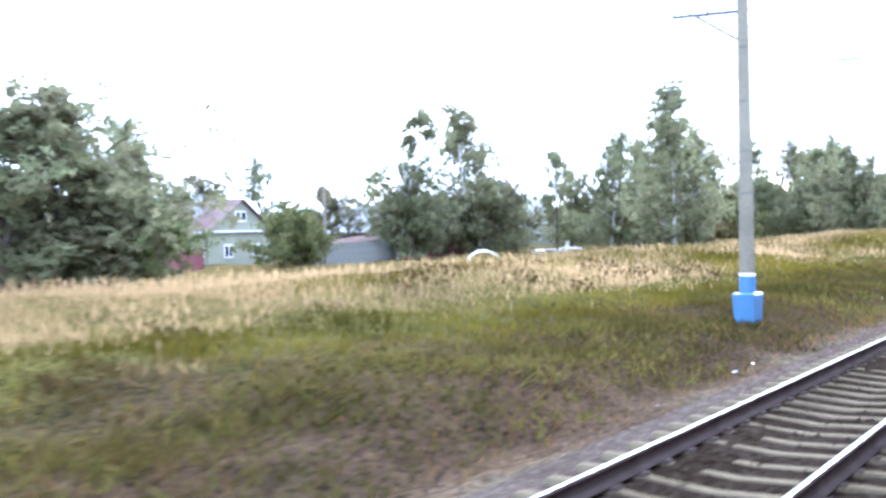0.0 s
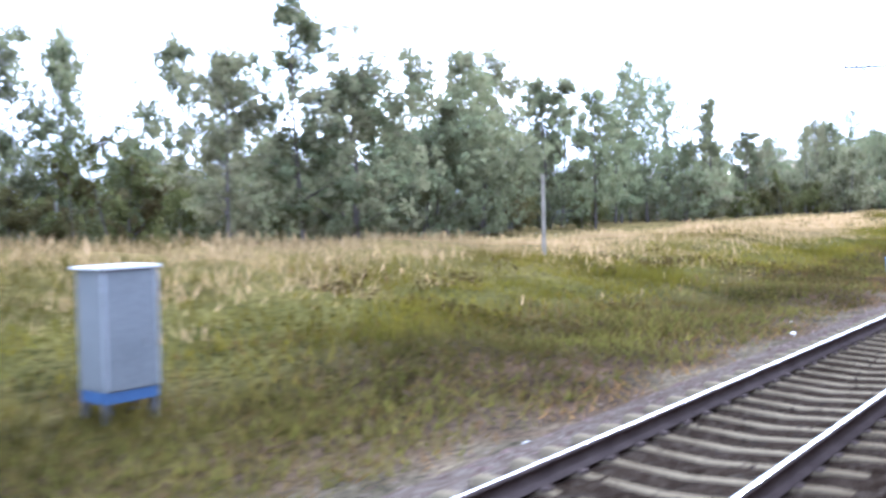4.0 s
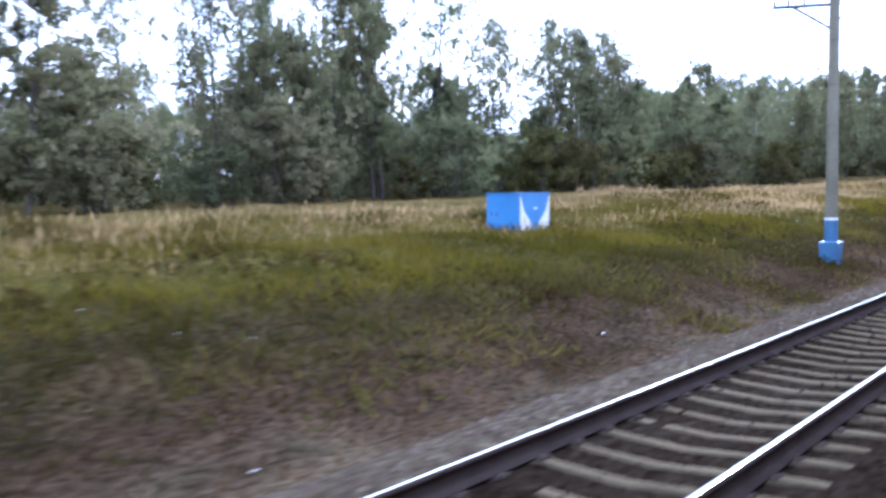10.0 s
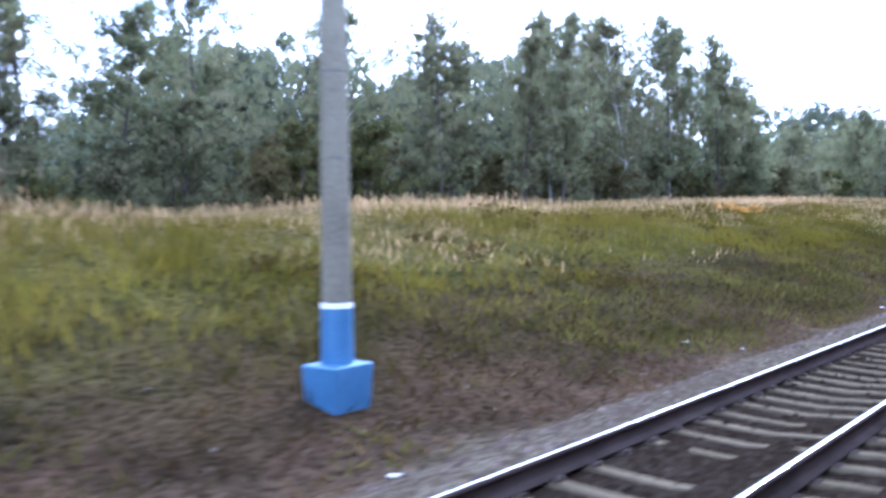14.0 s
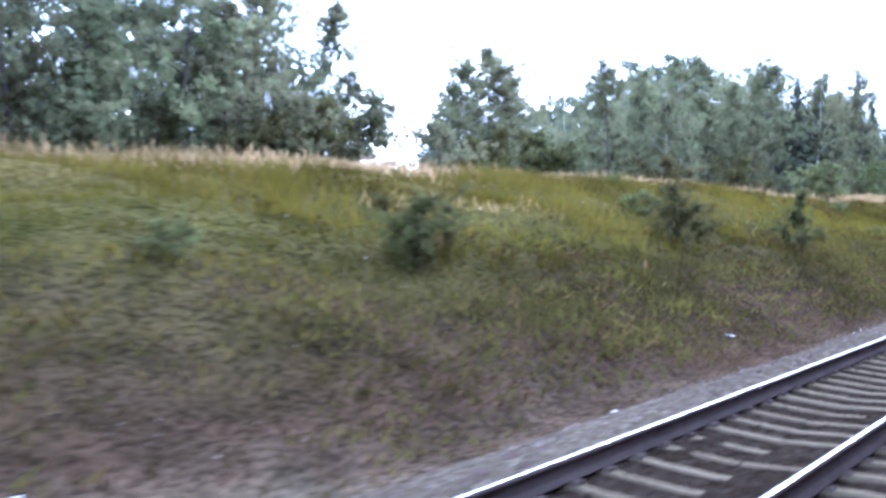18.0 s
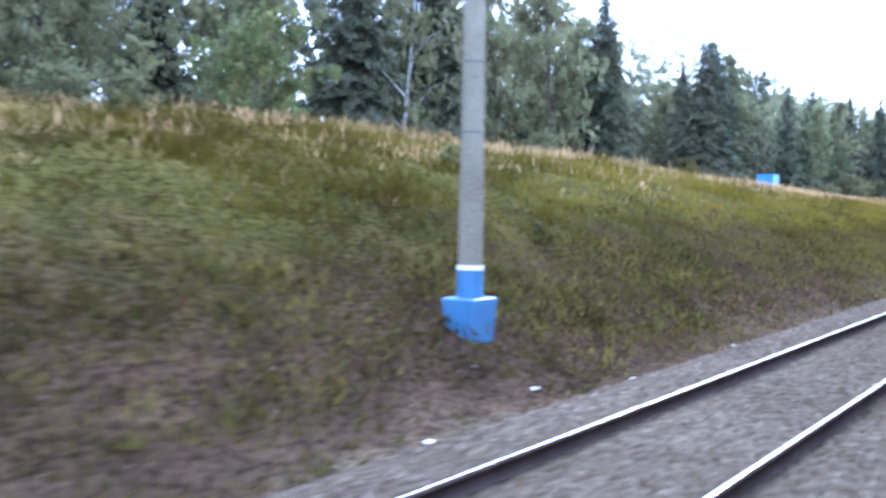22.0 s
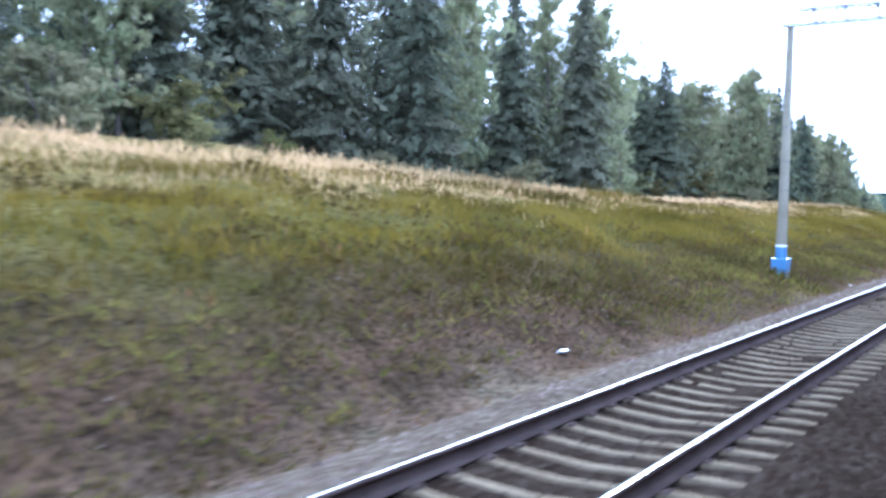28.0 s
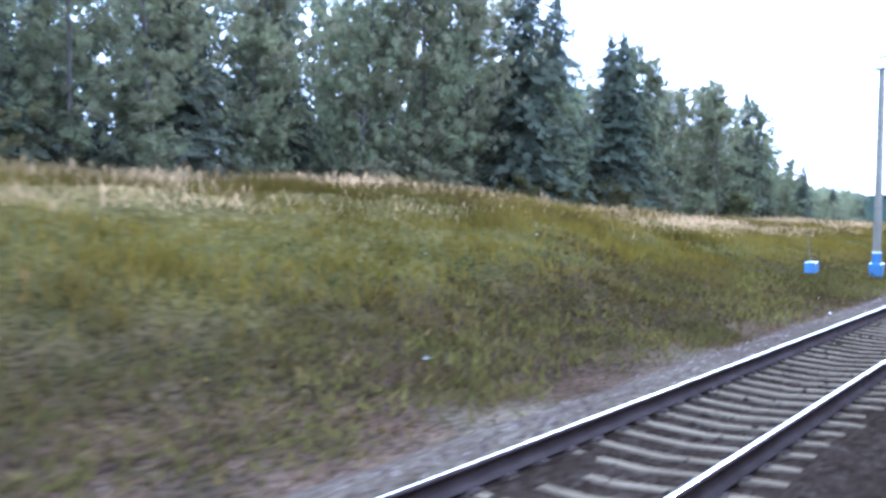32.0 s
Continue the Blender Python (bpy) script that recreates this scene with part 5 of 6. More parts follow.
MEADOW_EDGE_TREES = (
    ("oldaspen", 127.0, 36, 12.4, 1.25), ("willow", 123.5, 35, 8.6, 1.3), ("willow", 131.0, 36, 8.4, 1.2), ("aspen", 219.5, 34.5, 10.4, 1.35), ("willow", 223.0, 36, 8.0, 1.4),
    ("aspen", 101.5, 47, 10.8, 0.45), ("aspen", 101.6, 26.5, 8.2, 1.0), ("aspen", 104.1, 25.2, 10.3, 1.15), ("birch", 105, 47, 12.2, 1.0), ("willow", 106.0, 24.4, 8.0, 1.2),
    ("aspen", 108.4, 48, 12.6, 0.45), ("birch", 113, 46, 13.2, 1.1), ("birch", 134.5, 38, 12.2, 0.9), ("birch", 138, 46, 15.3, 1.1), ("aspen", 146.3, 35.7, 11.8, 1.0),
    ("aspen", 154.3, 43.5, 14.4, 1.4), ("aspen", 160.2, 41, 11.6, 1.15), ("slender", 166, 44, 16.5, 1.0), ("aspen", 167.5, 57, 11, 1.3),
)
TALL_BIRCHES = (
    ("slender", 169.3, 45, 18, 1.0), ("aspen", 172.0, 57.5, 11, 1.3), ("slender", 172.6, 43.5, 17.5, 1.1), ("slender", 176.0, 45, 16.2, 1.0), ("aspen", 177.0, 58, 10.5, 1.3),
    ("slender", 179.6, 44, 18, 1.05), ("willow", 181.0, 56, 8.5, 1.3), ("slender", 183.2, 45, 16.8, 1.1), ("aspen", 182.3, 40.4, 14.6, 0.95), ("aspen", 188.4, 42, 9.8, 0.65),
    ("birch", 208.0, 44, 10.6, 0.9), ("birch", 209, 45, 11.6, 1.1), ("spruce", 216.4, 45, 12.6, 0.9), ("slender", 221, 45, 13.2, 1.1), ("slender", 238, 45, 16.2, 1.1),
    ("slender", 247, 45, 16.8, 1.1), ("slender", 252.5, 45.5, 18, 1.1), ("slender", 258, 45, 19.5, 1.2),
)
SLOPE_BUSHES = (
    ("bush", 358.6, 13.0, 2.5, 0.6), ("bush", 377.9, 11.4, 2.4, 1.0), ("bush", 378.6, 11.9, 2.2, 0.9), ("bush", 390.1, 11.8, 3.0, 0.9), ("bush", 390.9, 12.2, 2.7, 0.9),
    ("bush", 398.5, 10.8, 3.0, 0.7), ("bush", 404.0, 12.5, 2.2, 0.7), ("bush", 432.0, 23.5, 5.0, 0.9), ("yellow", 438.5, 21.5, 6.5, 1.25), ("yellow", 441.5, 22.3, 5.6, 1.1),
    ("bush", 459.0, 16.0, 3.4, 0.6), ("aspen", 466.8, 27.5, 7.6, 0.8), ("yellow", 470.0, 24.7, 8.7, 0.95), ("yellow", 597.5, 25.0, 4.9, 0.8), ("bush", 600.0, 24.0, 4.6, 0.9),
    ("aspen", 640.0, 27.0, 7.5, 0.7),
)
OPEN_BIRCHES = (
    ("slender", 265.5, 44, 15.2, 1.0), ("slender", 268.6, 46, 16.3, 1.1), ("slender", 271.8, 44, 17.0, 1.1), ("birch", 271.0, 42.5, 11.5, 1.0), ("slender", 275.2, 45.5, 16.4, 1.1),
    ("slender", 278.0, 44, 17.2, 1.2), ("birch", 280.2, 43, 13.0, 1.1), ("slender", 281.8, 45, 17.4, 1.1), ("slender", 285.0, 44, 16.6, 1.2), ("aspen", 286.5, 42.5, 12.5, 1.0), ("slender", 288.4, 46, 15.6, 1.1), ("birch", 294.5, 45, 13.4, 1.3), ("birch", 299.5, 44, 12.6, 1.2),
)
GAP_EDGE_TREES = (
    ("oldaspen", 384.5, 40, 19.0, 0.95), ("oldaspen", 389.5, 40.5, 18.4, 0.9), ("aspen", 386.5, 37.5, 12.0, 1.2), ("aspen", 393.0, 40, 16.4, 1.25), ("aspen", 396.3, 40.5, 13.6, 1.25), ("willow", 398.0, 38.5, 9.0, 1.2),
    ("oldaspen", 402.0, 46, 18.6, 1.0), ("oldaspen", 408.5, 49.5, 19.2, 1.0), ("oldaspen", 413.5, 51, 18.6, 0.9), ("aspen", 416.0, 50, 13.5, 1.1),
    ("birch", 423.5, 46, 14.6, 1.3), ("aspen", 427.5, 45, 16.4, 1.4), ("birch", 431.5, 46, 15.2, 1.3), ("willow", 425.0, 43, 8.0, 1.3), ("willow", 430.0, 42, 8.5, 1.3),
)
for kind, x, y, top, wide in (*VILLAGE_TREES, *BIRCH_GROUP, *MEADOW_EDGE_TREES, *TALL_BIRCHES, *SLOPE_BUSHES, *OPEN_BIRCHES, *GAP_EDGE_TREES):
    plant(kind, x, y, top, wide)

# low shrubs and tall weeds scattered over the cutting's slope
for i in range(24):
    x, y = rng.uniform(370, 474), rng.uniform(11.0, 19.0)
    plant("bush" if i % 2 else "yellow", x, y, land_at(x, y) + rng.uniform(0.4, 0.75), rng.uniform(0.9, 1.3))

# height of the wood's outline along the line
TOP_X = (0, 20, 35, 45, 60, 74, 94, 105, 114, 118, 136, 150, 165, 186, 190, 192, 202, 207, 211, 214, 218, 223, 236, 250, 256, 267, 271, 277, 288, 292, 296, 305, 311, 319, 324, 327, 333, 338, 344, 355, 372, 390, 400, 406, 408, 412, 415, 425, 429, 434, 437, 442, 445, 455, 458, 466, 470, 474, 488, 498, 502, 510, 520, 530, 545, 560, 585, 590, 598, 605, 612, 627, 647, 655, 672, 678, 692, 709, 722, 734, 745, 755, 764, 775, 788, 797, 808, 820, 840, 900)
TOP_Z = (9.5, 9, 7, 6.6, 8.5, 10.5, 11.5, 11.5, 8.5, 11.5, 13.5, 13, 10.0, 9.5, 9.5, 9.5, 11.5, 7.5, 6.8, 11.5, 9, 10.8, 15.5, 17, 16, 14.8, 13, 15.3, 14.5, 11, 12.2, 13.8, 13.3, 18, 15, 16, 14.2, 14.2, 16.6, 18.7, 20.2, 20, 17, 14.5, 9, 9.5, 12.8, 14.8, 12.5, 14.5, 10.0, 10.0, 16.5, 17.3, 15.7, 19.2, 15.5, 21.5, 21.0, 21.1, 19.5, 22.3, 21.8, 19.8, 19.4, 19.2, 20.9, 16.0, 19.5, 18.5, 20.7, 22.0, 20.4, 23.0, 21.6, 17.6, 16.5, 21.1, 20.9, 20.8, 19.6, 17.2, 15.4, 18.0, 17.9, 14.3, 11.6, 9.5, 8, 7)


def outline(x):
    return float(np.interp(x, TOP_X, TOP_Z))


def kinds_at(x):
    if 215 < x < 245:
        return ("slender", "slender", "birch", "slender")
    if x < 230:
        return ("birch", "slender", "birch", "aspen")
    if 256 < x < 296:
        return ("slender", "birch", "slender", "birch")
    if x < 330:
        return ("aspen", "birch", "aspen", "oldaspen")
    if x < 408:
        return ("oldaspen", "oldaspen", "aspen", "birch")
    if x < 475:
        return ("birch", "oldaspen", "aspen", "oldaspen")
    if x < 500:
        return ("birch", "spruce", "aspen", "spruce")
    return ("spruce", "spruce", "aspen", "oldaspen") if int(x / 9) % 3 else ("spruce", "spruce", "pine", "oldaspen")


x = 6.0
while x < 850:
    late = x > 320
    k = kinds_at(x)
    tall = tree_rng.uniform() < (0.88 if late else 0.6)
    top = outline(x) * (tree_rng.uniform(0.98, 1.12) if tall else tree_rng.uniform(0.55, 0.78))
    y = tree_rng.uniform(42, 48) if not late else tree_rng.uniform(36, 45)
    if not (30 < x < 60) and not (69 < x < 85) and not (153 < x < 168) and not (383 < x < 433) and not (late and tree_rng.uniform() < 0.06):
        plant(k[int(tree_rng.integers(0, 4))] if tall else ("aspen" if late else "willow"), x, y, top, tree_rng.uniform(0.85, 1.15))
    x += tree_rng.uniform(2.0, 3.2) if 690 < x < 825 else tree_rng.uniform(3.2, 5.1) if late else tree_rng.uniform(3.0, 5.2)
x = 4.0
while x < 860:
    late = x > 320
    k = kinds_at(x)
    y = tree_rng.uniform(50, 60) if not late else tree_rng.uniform(47, 56)
    top = outline(x) * (tree_rng.uniform(0.62, 0.9) if not late else tree_rng.uniform(0.85, 1.08))
    if not (36 < x < 56) and not (66 < x < 94) and not (158 < x < 176) and not (258 < x < 470):
        plant(k[int(tree_rng.integers(0, 4))], x, y, top, tree_rng.uniform(0.95, 1.3))
    x += tree_rng.uniform(7.0, 10.0) if not late else tree_rng.uniform(5.0, 7.5)
# shrubs closing the foot of the wood
x = 8.0
while x < 800:
    late = x > 430
    y = tree_rng.uniform(37, 42) if not late else tree_rng.uniform(32, 37)
    if not (26 < x < 82) and not (151 < x < 170):
        plant("bush" if tree_rng.uniform() < 0.6 else "willow", x, y, land_at(x, y) + tree_rng.uniform(2.2, 5.0) * (0.75 if late else 1.15), tree_rng.uniform(1.0, 1.4))
    x += tree_rng.uniform(3.4, 5.6) if not late else tree_rng.uniform(6.0, 10.0)

def hill_sheet():
    """Uneven canopy of the far hill, seen from afar as one surface."""
    hx, hy = np.meshgrid(np.linspace(1200, 1440, 13), np.linspace(-330, 470, 110), indexing="ij")
    hz = (9 + 13 * patches(hx, hy, 90, 12) + 3.0 * patches(hx, hy, 9, 14)) * np.clip((hx - 1199) / 60, 0, 1)
    k = np.arange(hx.size).reshape(hx.shape)
    q = np.stack([k[:-1, :-1], k[1:, :-1], k[1:, 1:], k[:-1, 1:]], -1).reshape(-1, 4)
    return np.c_[hx.ravel(), hy.ravel(), hz.ravel() - 1.0], q


# woods far behind and at the end of the line: countless, as one body
r = np.random.default_rng(5)
bodies = []
for n, x0, x1, y0, y1, part_of, size in ((9000, -60, 76, 66, 80, 0.60, 1.1), (17000, 76, 262, 49, 57, 0.52, 0.85), (8500, 70, 264, 62, 74, 0.50, 1.5),
                                         (30000, 258, 900, 46, 55, 1.12, 0.95)):
    fx, fy = r.uniform(x0, x1, n), r.uniform(y0, y1, n)
    shift = fx - (fy - 40) * 0.9
    # slanting strip left empty, laid along the camera's sight lines through a sky gap
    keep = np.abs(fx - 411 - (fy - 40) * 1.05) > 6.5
    keep &= ~((fx > 146) & (fx < 180) & (fy < 54.5))
    keep &= ~((fx > 74) & (fx < 97) & (fy < 58 + (fx - 74) * 0.3))
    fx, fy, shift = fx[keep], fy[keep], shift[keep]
    tops = np.interp(shift * 0.35 + fx * 0.65, TOP_X, TOP_Z) * part_of * np.interp(fx, (470, 500), (0.87 if x1 > 800 else 1.0, 1.0)) * (0.70 + 0.40 * patches(fx, 0 * fy, 4.5, 9)) * np.interp(fx, (258, 264, 304, 310, 438, 442, 454, 459), (1, 0.42, 0.42, 1, 1, 0.6, 0.6, 1))
    fz = land(fx, fy) + r.uniform(0, 1, len(fx)) ** 0.9 * tops
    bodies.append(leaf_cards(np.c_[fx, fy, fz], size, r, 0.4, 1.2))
fx, fy = r.uniform(262, 960, 15000), r.uniform(57, 74, 15000)
# the same strip, wider, kept empty to suit the camera's view
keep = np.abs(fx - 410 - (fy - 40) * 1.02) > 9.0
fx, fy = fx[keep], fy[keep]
fz = land(fx, fy) + r.uniform(0, 1, len(fx)) ** 0.9 * np.interp(fx - (fy - 40) * 0.45, TOP_X, TOP_Z) * (0.68 + 0.36 * patches(fx, 0 * fy, 4.5, 9) + np.interp(fx, (480, 500), (0, 0.22))) * np.interp(fx, (262, 270, 318, 326, 446, 450, 464, 470), (1, 0.42, 0.42, 1, 1, 0.6, 0.6, 1))
ball = np.array([(1, 0, 0), (-1, 0, 0), (0, 1, 0), (0, -1, 0), (0, 0, 1), (0, 0, -1)], float)
bv = np.c_[fx, fy, fz][:, None] + ball[None] * r.uniform(0.6, 1.3, (len(fx), 6, 1)) * np.clip(2.3 - fz / 12, 1.0, 2.0)[:, None, None] + r.normal(0, 0.2, (len(fx), 6, 3))
bf = np.array([(0, 2, 4), (2, 1, 4), (1, 3, 4), (3, 0, 4), (2, 0, 5), (1, 2, 5), (3, 1, 5), (0, 3, 5)])[None] + (np.arange(len(fx)) * 6)[:, None, None]
tagged(new("deep_woods", mesh_of("deep_woods", bv.reshape(-1, 3), bf.reshape(-1, 3), M_DEEP)), "dense dark foliage deep inside the wood", "woods", kind="stuff")
ex, ey = r.uniform(1250, 1420, 9000), r.uniform(-260, 420, 9000)
ez = r.uniform(0.5, 1.0, 9000) * (9 + 13 * patches(ex, ey, 90, 12))
tagged(new("wooded_hill", mesh_of("wooded_hill", *joined([leaf_cards(np.c_[ex, ey, ez], 4.0, r, 0.4, 1.2), hill_sheet()]), M_HILL)), "dark wooded hill closing the end of the line", "woods", kind="stuff")
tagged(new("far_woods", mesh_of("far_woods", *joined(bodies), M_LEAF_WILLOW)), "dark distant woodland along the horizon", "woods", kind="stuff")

# ---- grass and weeds ----
def on_path(x, y):
    px = np.interp(y, [p[1] for p in pts], [p[0] for p in pts])
    return (np.abs(x - px) < np.interp(y, (6, 9, 20), (0.8, 0.5, 0.25))) & (y < 24)


def tufts(name, x, y, height, width, blades, lean, mat, label, tone, plume=0.0):
    """Grass tufts: single-triangle blades, with a seed plume on some."""
    keep = ~on_path(x, y)
    x, y, height, tone = x[keep], y[keep], height[keep], tone[keep]
    n = len(x)
    z = land(x, y) - 0.03
    X, Y, Z, Hh = (np.repeat(a, blades) for a in (x, y, z, height))
    T = np.repeat(tone, blades, axis=0)
    m = len(X)
    bx_, by_ = X + rng.normal(0, 0.38, m), Y + rng.normal(0, 0.38, m)
    a = rng.uniform(0, 2 * np.pi, m)
    h = Hh * rng.uniform(0.55, 1.15, m)
    w = width * rng.uniform(0.6, 1.4, m)
    la, ll = rng.uniform(0, 2 * np.pi, m), lean * h * rng.uniform(0.2, 1.3, m)
    tip = np.c_[bx_ + np.cos(la) * ll, by_ + np.sin(la) * ll, Z + h]
    dx, dy = np.cos(a) * w, np.sin(a) * w
    v = np.stack([np.c_[bx_ - dx, by_ - dy, Z], np.c_[bx_ + dx, by_ + dy, Z], tip], 1).reshape(-1, 3)
    tn = np.repeat(T, 3, axis=0)
    f = np.arange(len(v)).reshape(-1, 3)
    if plume:
        sel = rng.uniform(0, 1, m) < plume
        p, pw, ph = tip[sel], 0.014 + 0.014 * rng.uniform(0, 1, sel.sum()), 0.12 + 0.10 * rng.uniform(0, 1, sel.sum())
        ax, ay = np.cos(a[sel]), np.sin(a[sel])
        q = np.stack([p - np.c_[0 * ax, 0 * ax, ph], p + np.c_[ax * pw, ay * pw, 0 * ax], p + np.c_[0 * ax, 0 * ax, ph * 0.7], p - np.c_[ax * pw, ay * pw, 0 * ax]], 1)
        b = len(v)
        k = b + np.arange(len(q))[:, None] * 4
        f = np.concatenate([f, np.c_[k, k + 1, k + 2].reshape(-1, 3), np.c_[k, k + 2, k + 3].reshape(-1, 3)])
        v = np.concatenate([v, q.reshape(-1, 3)])
        tn = np.concatenate([tn, np.repeat(T[sel] * 1.15, 4, axis=0)])
    ob = new(name, mesh_of(name, v, f, mat, tn))
    return tagged(ob, label, "grass", kind="stuff")


def scatter(n, y0, y1, x0=3.0, x1=790.0):
    return rng.uniform(x0, x1, n), rng.uniform(y0, y1, n)


def tones(x, y, seed, a, b, size=4.0):
    k = np.clip(patches(x, y, size, seed) * 1.4 - 0.2, 0, 1)[:, None]
    return np.array(a)[None] * (1 - k) + np.array(b)[None] * k


# unused first copies are taken away
for kind, bases in PROTO.items():
    for i, base in enumerate(bases):
        if (kind, i) not in USED:
            for o in (*base.children_recursive, base):
                bpy.data.objects.remove(o)


# how far the bare soil climbs the bank beside the path
def bare(x):
    return np.interp(x, (125, 150, 172, 188, 195, 203, 212, 236, 248, 262, 325), (0, 0.9, 1.3, 1.6, 0.8, 0.3, 0.3, 0.35, 0.7, 0.36, 0))


# how straw-coloured the sward is: more towards the top of the bank and in drifts
def straw_share(x, y):
    late = np.clip((x - 380) / 60, 0, 1)
    top = np.interp(y, (7, 12.2, 13.6, 15.6, 19, 30), (0.0, 0.0, 0.22, 0.62, 0.80, 0.85)) * (1 - late) + np.interp(y, (7, 14, 17, 19, 30), (0.0, 0.04, 0.34, 0.95, 0.95)) * late
    early = np.interp(x, (0, 40, 60, 330, 430), (0.16, 0.16, 0.08, 0.04, 0.0))
    top = top * (1 - 0.45 * np.clip(np.minimum(x - 360, 475 - x) / 12, 0, 1) * (y < 18.6))
    drift = np.clip(np.minimum(x - 118, 204 - x) / 10, 0, 1)
    top = top * (1 - drift) + np.interp(y, (13.4, 15.2, 17.4, 19, 30), (0.0, 0.14, 0.55, 0.80, 0.85)) * drift
    top = top * (1 - 0.62 * np.clip(np.minimum(x - 270, 400 - x) / 15, 0, 1) * (y < 18))
    shelf = np.clip((x - 505) / 15, 0, 1)
    top = top * (1 - shelf) + np.interp(y, (14.8, 16.0, 17.2, 18.4, 20, 22, 30), (0.0, 0.55, 0.58, 0.50, 0.80, 0.95, 0.95)) * shelf
    return np.clip(top + early + (patches(x / 4.5, y, 2.3, 21) - 0.5) * 1.7 * (1 - 0.6 * late * (y < 16.5)) * (1 - 0.8 * shelf * (y < 15.2)) * (1 - 0.65 * shelf * (y > 18.6)), 0, 1) * (1 - drift * (y < 12.7)) * (1 - 0.55 * np.clip(np.minimum(x - 205, 244 - x) / 6, 0, 1))


x, y = scatter(84000, 7.8, 20.5)
k = (rng.uniform(0, 1, len(x)) > straw_share(x, y)) & (patches(x, y, 2.6, 31) > np.interp(y, (8, 9.5, 11.5), (0.75, 0.5, 0.05)) - 0.32 * np.clip((x - 340) / 60, 0, 1) - 0.34 * np.clip((118 - x) / 15, 0, 1) - 0.22 * np.clip(np.minimum(x - 254, 345 - x) / 12, 0, 1) - 0.12 * np.clip((x - 490) / 20, 0, 1))
k &= ~((y < 9.2 + bare(x) + 1.2 * (patches(x, y, 2.0, 36) - 0.5)) & (bare(x) > 0.4) & (rng.uniform(0, 1, len(x)) < 0.88))
x, y = x[k], y[k]
# 408-475 m: ranker growth and the cutting's dimness are both put into the tone
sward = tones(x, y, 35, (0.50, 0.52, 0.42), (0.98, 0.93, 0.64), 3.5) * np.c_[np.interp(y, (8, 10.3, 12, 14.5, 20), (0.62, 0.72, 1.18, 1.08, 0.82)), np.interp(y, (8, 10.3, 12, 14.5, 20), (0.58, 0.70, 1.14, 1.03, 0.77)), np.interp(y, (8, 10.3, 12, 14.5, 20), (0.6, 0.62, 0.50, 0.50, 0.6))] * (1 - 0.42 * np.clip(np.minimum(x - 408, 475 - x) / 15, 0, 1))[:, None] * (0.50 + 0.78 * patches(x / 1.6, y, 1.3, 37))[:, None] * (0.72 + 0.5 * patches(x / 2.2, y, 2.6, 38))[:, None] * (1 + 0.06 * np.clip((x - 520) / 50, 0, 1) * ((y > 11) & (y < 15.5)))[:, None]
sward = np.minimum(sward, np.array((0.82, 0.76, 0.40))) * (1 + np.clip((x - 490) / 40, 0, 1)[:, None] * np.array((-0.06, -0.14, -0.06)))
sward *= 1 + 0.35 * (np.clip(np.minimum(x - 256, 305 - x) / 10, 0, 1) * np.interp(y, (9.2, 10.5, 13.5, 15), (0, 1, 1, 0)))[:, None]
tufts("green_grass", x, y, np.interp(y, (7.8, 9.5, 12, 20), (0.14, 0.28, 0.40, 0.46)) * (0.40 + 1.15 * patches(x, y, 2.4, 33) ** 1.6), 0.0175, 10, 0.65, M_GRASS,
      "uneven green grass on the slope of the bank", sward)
x, y = scatter(52000, 11.5, 24.0)
k = rng.uniform(0, 1, len(x)) < straw_share(x, y) * np.interp(y, (11.5, 13.2, 14.5), (0.0, 0.35, 1.0))
x, y = x[k], y[k]
tufts("dry_reed_grass", x, y, np.interp(y, (9, 14, 20, 27), (0.26, 0.36, 0.44, 0.50)) * (0.5 + 0.6 * patches(x, y, 4.1, 41)) * (1 + 0.5 * np.clip(np.minimum(x - 176, 207 - x) / 4, 0, 1)), 0.013, 8, 0.80, M_STRAW,
      "tall straw-coloured reed grass with seed plumes", tones(x, y, 43, (0.62, 0.62, 0.56), (1.1, 1.05, 0.98), 5.0), 0.09)
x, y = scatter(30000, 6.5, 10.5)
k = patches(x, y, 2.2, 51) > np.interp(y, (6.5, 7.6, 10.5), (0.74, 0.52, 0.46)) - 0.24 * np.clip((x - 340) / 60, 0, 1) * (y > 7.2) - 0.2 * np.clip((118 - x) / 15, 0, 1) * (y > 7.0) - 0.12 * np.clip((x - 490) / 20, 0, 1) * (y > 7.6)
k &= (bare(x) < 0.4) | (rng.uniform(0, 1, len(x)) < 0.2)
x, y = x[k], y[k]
# the cutting's dimmer light at 408-475 m is worked into this tone
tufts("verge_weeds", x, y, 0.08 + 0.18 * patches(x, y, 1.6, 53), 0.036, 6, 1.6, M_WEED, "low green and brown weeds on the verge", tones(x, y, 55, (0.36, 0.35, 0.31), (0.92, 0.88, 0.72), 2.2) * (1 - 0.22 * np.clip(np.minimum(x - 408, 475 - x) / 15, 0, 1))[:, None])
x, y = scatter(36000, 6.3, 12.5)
# dead grass takes the same dimming of the cutting into its colour
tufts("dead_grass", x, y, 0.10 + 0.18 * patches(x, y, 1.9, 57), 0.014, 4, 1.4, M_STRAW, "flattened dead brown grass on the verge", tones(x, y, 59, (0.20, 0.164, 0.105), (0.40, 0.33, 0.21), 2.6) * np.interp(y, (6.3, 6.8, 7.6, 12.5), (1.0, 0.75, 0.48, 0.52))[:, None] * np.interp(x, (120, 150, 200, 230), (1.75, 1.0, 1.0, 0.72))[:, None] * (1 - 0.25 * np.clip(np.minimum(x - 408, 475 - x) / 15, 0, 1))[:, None])
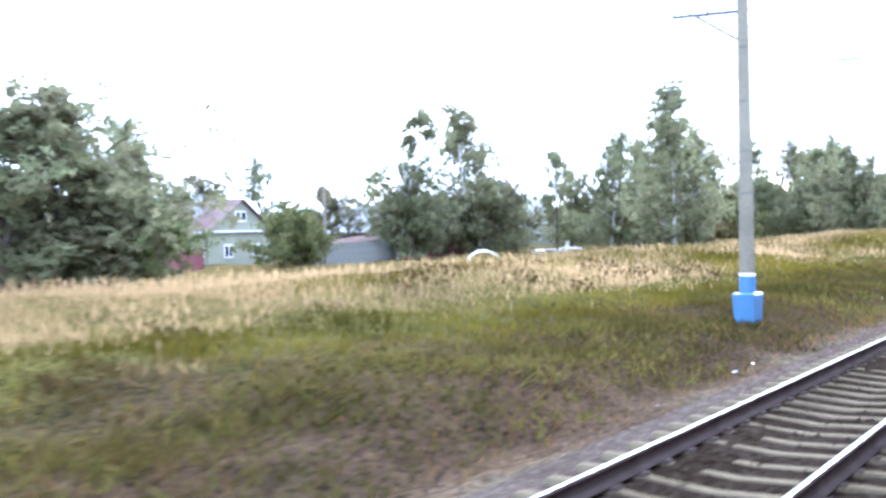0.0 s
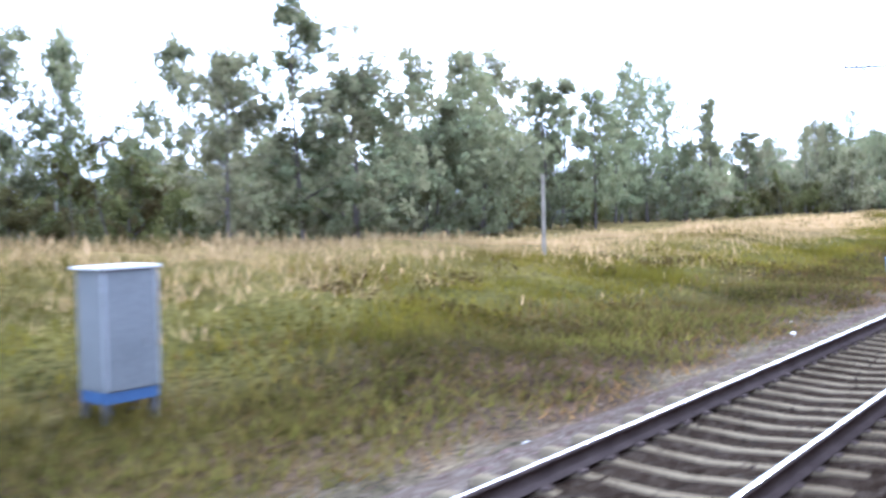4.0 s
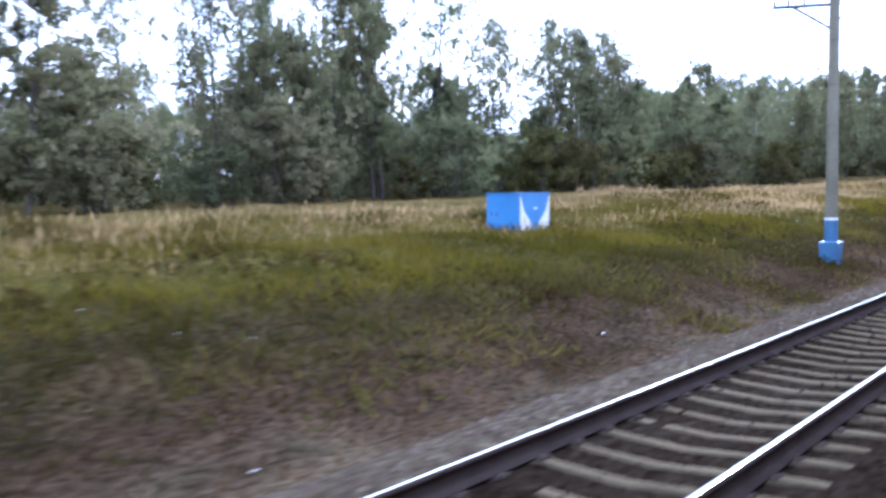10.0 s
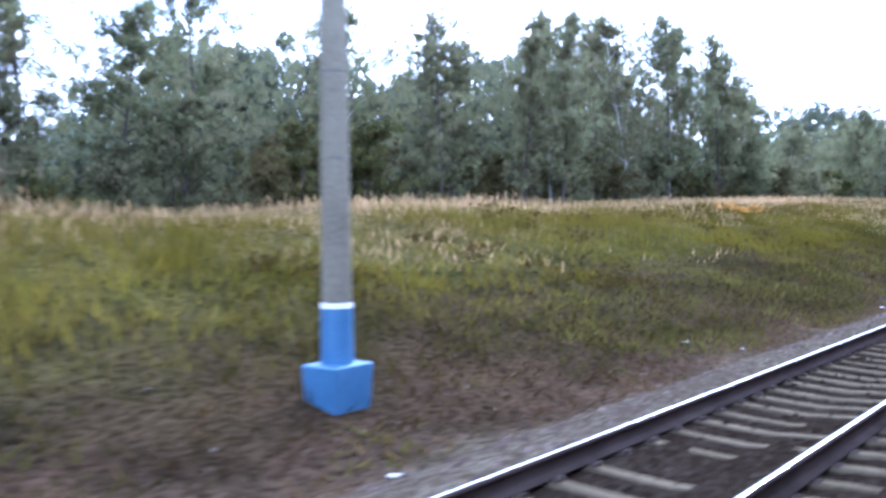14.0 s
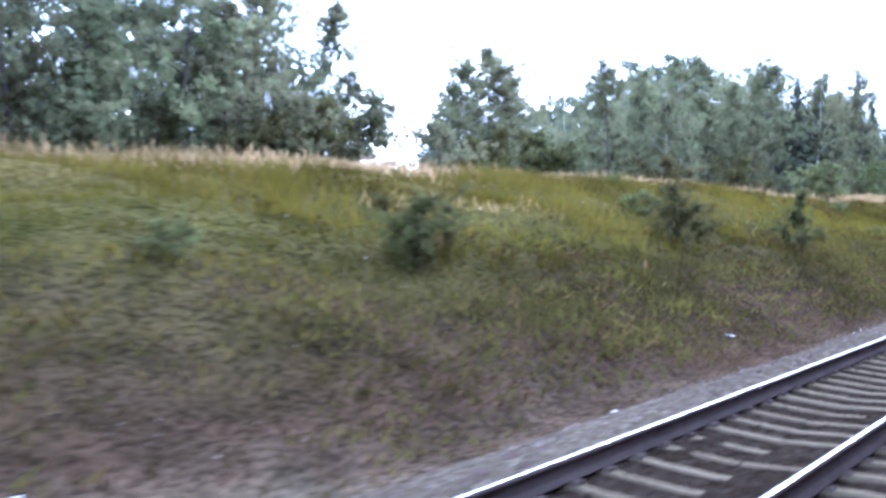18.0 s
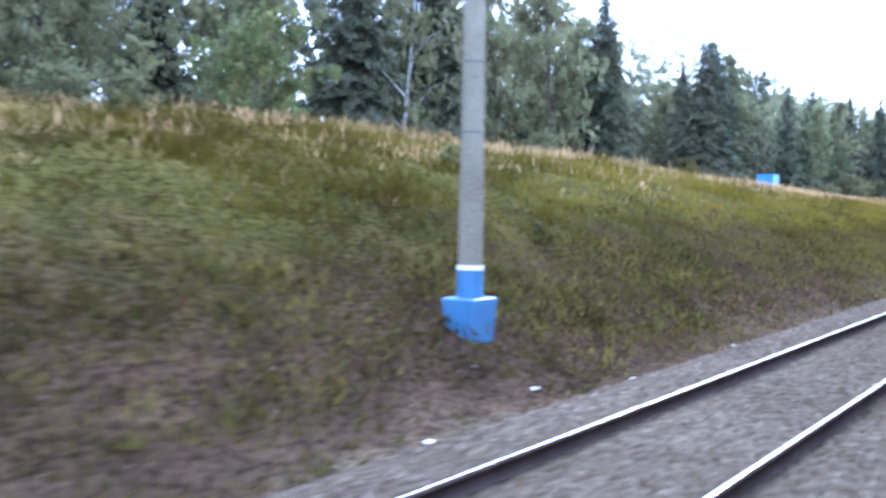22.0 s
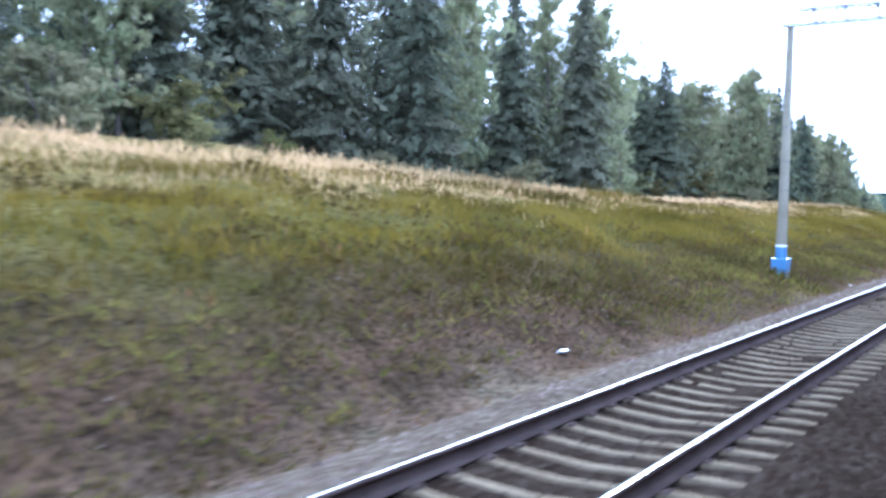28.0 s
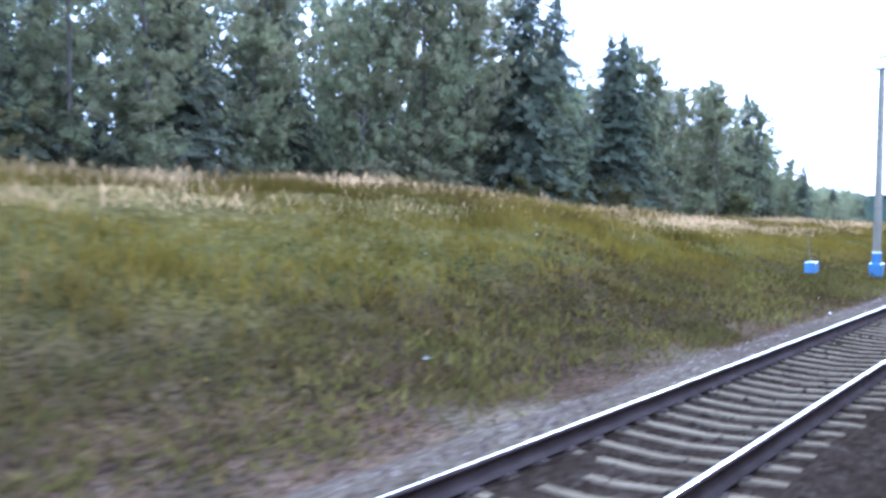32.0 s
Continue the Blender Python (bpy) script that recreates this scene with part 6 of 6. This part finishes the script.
# green tufts low on the bank of the cutting
x, y = scatter(32000, 6.9, 10.6)
k = (x < 150) | (x > 296) | (patches(x, y, 1.2, 69) > 0.80)
x, y = x[k], y[k]
k = patches(x / 1.6, y, 1.5, 65) * 0.6 + patches(x, y, 4.5, 66) * 0.5 > np.interp(y, (7.2, 8.2, 10.6), (0.66, 0.56, 0.5)) - 0.10 * np.clip((x - 430) / 30, 0, 1)
x, y = x[k], y[k]
tufts("low_green_grass", x, y, 0.10 + 0.22 * patches(x, y, 1.5, 67), 0.015, 8, 0.9, M_GRASS, "low green grass in patches at the foot of the bank", tones(x, y, 68, (0.5, 0.52, 0.36), (0.95, 0.95, 0.5), 2.0))
x, y = scatter(7000, 8.5, 13.0, 132, 199)
k = y < 9.4 + bare(x)
x, y = x[k], y[k]
tufts("dead_turf", x, y, 0.06 + 0.12 * patches(x, y, 1.9, 62), 0.024, 4, 1.6, M_STRAW, "matted dead brown turf on the bare soil face", tones(x, y, 59, (0.16, 0.126, 0.085), (0.33, 0.27, 0.185), 2.0))
# broad leaves and white flower heads in drifts
x, y = scatter(26000, 7.4, 13.0)
k = (patches(x, y, 3.2, 61) > 0.60) & (y > np.where(bare(x) > 0.4, 9.6 + bare(x), 0))
x, y = x[k], y[k]
c = np.repeat(np.c_[x, y, land(x, y) + 0.14], 3, axis=0) + rng.normal(0, 0.12, (len(x) * 3, 3)) * (1, 1, 0.6)
v, f = leaf_cards(c, 0.085, rng, 0.0, 1.2)
tagged(new("broad_leaved_weeds", mesh_of("broad_leaved_weeds", v, f, M_BROAD)), "drifts of broad-leaved green weeds on the bank", "weeds", kind="stuff")
# taller leafy herbs in dark clumps over the slope
x, y = scatter(15000, 9.4, 18.5)
k = patches(x, y, 2.1, 91) * 0.6 + patches(x, y, 5.5, 93) * 0.5 > np.interp(y, (9.4, 11, 16, 19.5), (0.74, 0.70, 0.76, 0.84)) - 0.10 * np.clip(np.minimum(x - 345, 480 - x) / 20, 0, 1) - 0.05 * np.clip((x - 480) / 20, 0, 1)
k &= (bare(x) < 0.4) | (y > 10.4 + bare(x) * 0.5)
x, y = x[k], y[k]
top = 0.16 + 0.30 * patches(x, y, 1.4, 95)
c = np.repeat(np.c_[x, y, land(x, y)], 9, axis=0) + rng.normal(0, 0.2, (len(x) * 9, 3)) * (1, 1, 0)
c[:, 2] += np.repeat(top, 9) * rng.uniform(0.15, 1.0, len(c))
v, f = leaf_cards(c, 0.11, rng, 0.0, 1.5)
M_HERB = leaf_mat("herb_leaves", [(0.0447, 0.0421, 0.0100), (0.0621, 0.0561, 0.0142), (0.0777, 0.0655, 0.0193), (0.0540, 0.0444, 0.0134)], 0.5)
tagged(new("tall_herbs", mesh_of("tall_herbs", v, f, M_HERB)), "clumps of tall dark green herbs on the slope", "weeds", kind="stuff")
# a bed of large leaves left of the path's foot
c = np.c_[rng.normal(193.6, 3.0, 3200), 9.6 + np.abs(rng.normal(0, 0.85, 3200)) * rng.choice((-0.8, 1.0), 3200), np.zeros(3200)]
c = c[c[:, 0] < 196.6 + (c[:, 1] - 6.3) * 0.72 - 0.7]
c[:, 2] = land(c[:, 0], c[:, 1]) + rng.uniform(0.05, 0.34, len(c))
v, f = leaf_cards(c, 0.105, rng, 0.0, 1.1)
tagged(new("large_leaved_weeds", mesh_of("large_leaved_weeds", v, f, M_BROAD)), "dense bed of large-leaved weeds beside the path", "weeds", kind="stuff")
x, y = scatter(2600, 9.0, 20.0)
k = patches(x, y, 4.0, 71) > 0.72
x, y = x[k], y[k]
v, f = leaf_cards(np.c_[x, y, land(x, y) + rng.uniform(0.3, 0.55, len(x))], 0.05, rng, 0.0, 1.0)
tagged(new("white_flower_heads", mesh_of("white_flower_heads", v, f, M_FLOWER)), "small white flower heads above the grass", "flowers", kind="stuff")

# a drift of white-flowering weeds half-way up the cutting
c = np.c_[rng.choice((332.8, 347.2, 353.0), 240) + rng.normal(0, 0.8, 240), rng.normal(11.6, 0.35, 240), np.zeros(240)]
c[:, 2] = land(c[:, 0], c[:, 1]) + rng.uniform(0.2, 0.45, 240)
v, f = leaf_cards(c, 0.042, rng, 0.0, 1.0)
tagged(new("white_flower_drift", mesh_of("white_flower_drift", v, f, M_FLOWER)), "drift of small white flowers among green weeds", "flowers", kind="stuff")

# dry brown stalks standing above the sward
x, y = scatter(1100, 9.0, 22.0)
k = patches(x, y, 5.0, 81) > 0.5
x, y = x[k], y[k]
tufts("dry_stalks", x, y, rng.uniform(0.5, 0.8, len(x)), 0.008, 2, 0.12, M_STRAW, "thin dry brown weed stalks above the grass", tones(x, y, 83, (0.22, 0.17, 0.14), (0.42, 0.33, 0.26), 3.0), 0.5)

# a drift of yellow flowers along the top of the bank
c = np.c_[rng.normal(327.4, 1.4, 260), rng.normal(16.8, 0.35, 260), np.zeros(260)]
c[:, 2] = land(c[:, 0], c[:, 1]) + rng.uniform(0.3, 0.5, 260)
v, f = leaf_cards(c, 0.09, rng, 0.0, 1.0)
M_YELLOW = leaf_mat("yellow_flowers", [(0.40, 0.28, 0.03), (0.50, 0.36, 0.05)], 0.3, 0.7)
tagged(new("yellow_flower_drift", mesh_of("yellow_flower_drift", v, f, M_YELLOW)), "drift of yellow flowers in tall grass", "flowers", kind="stuff")
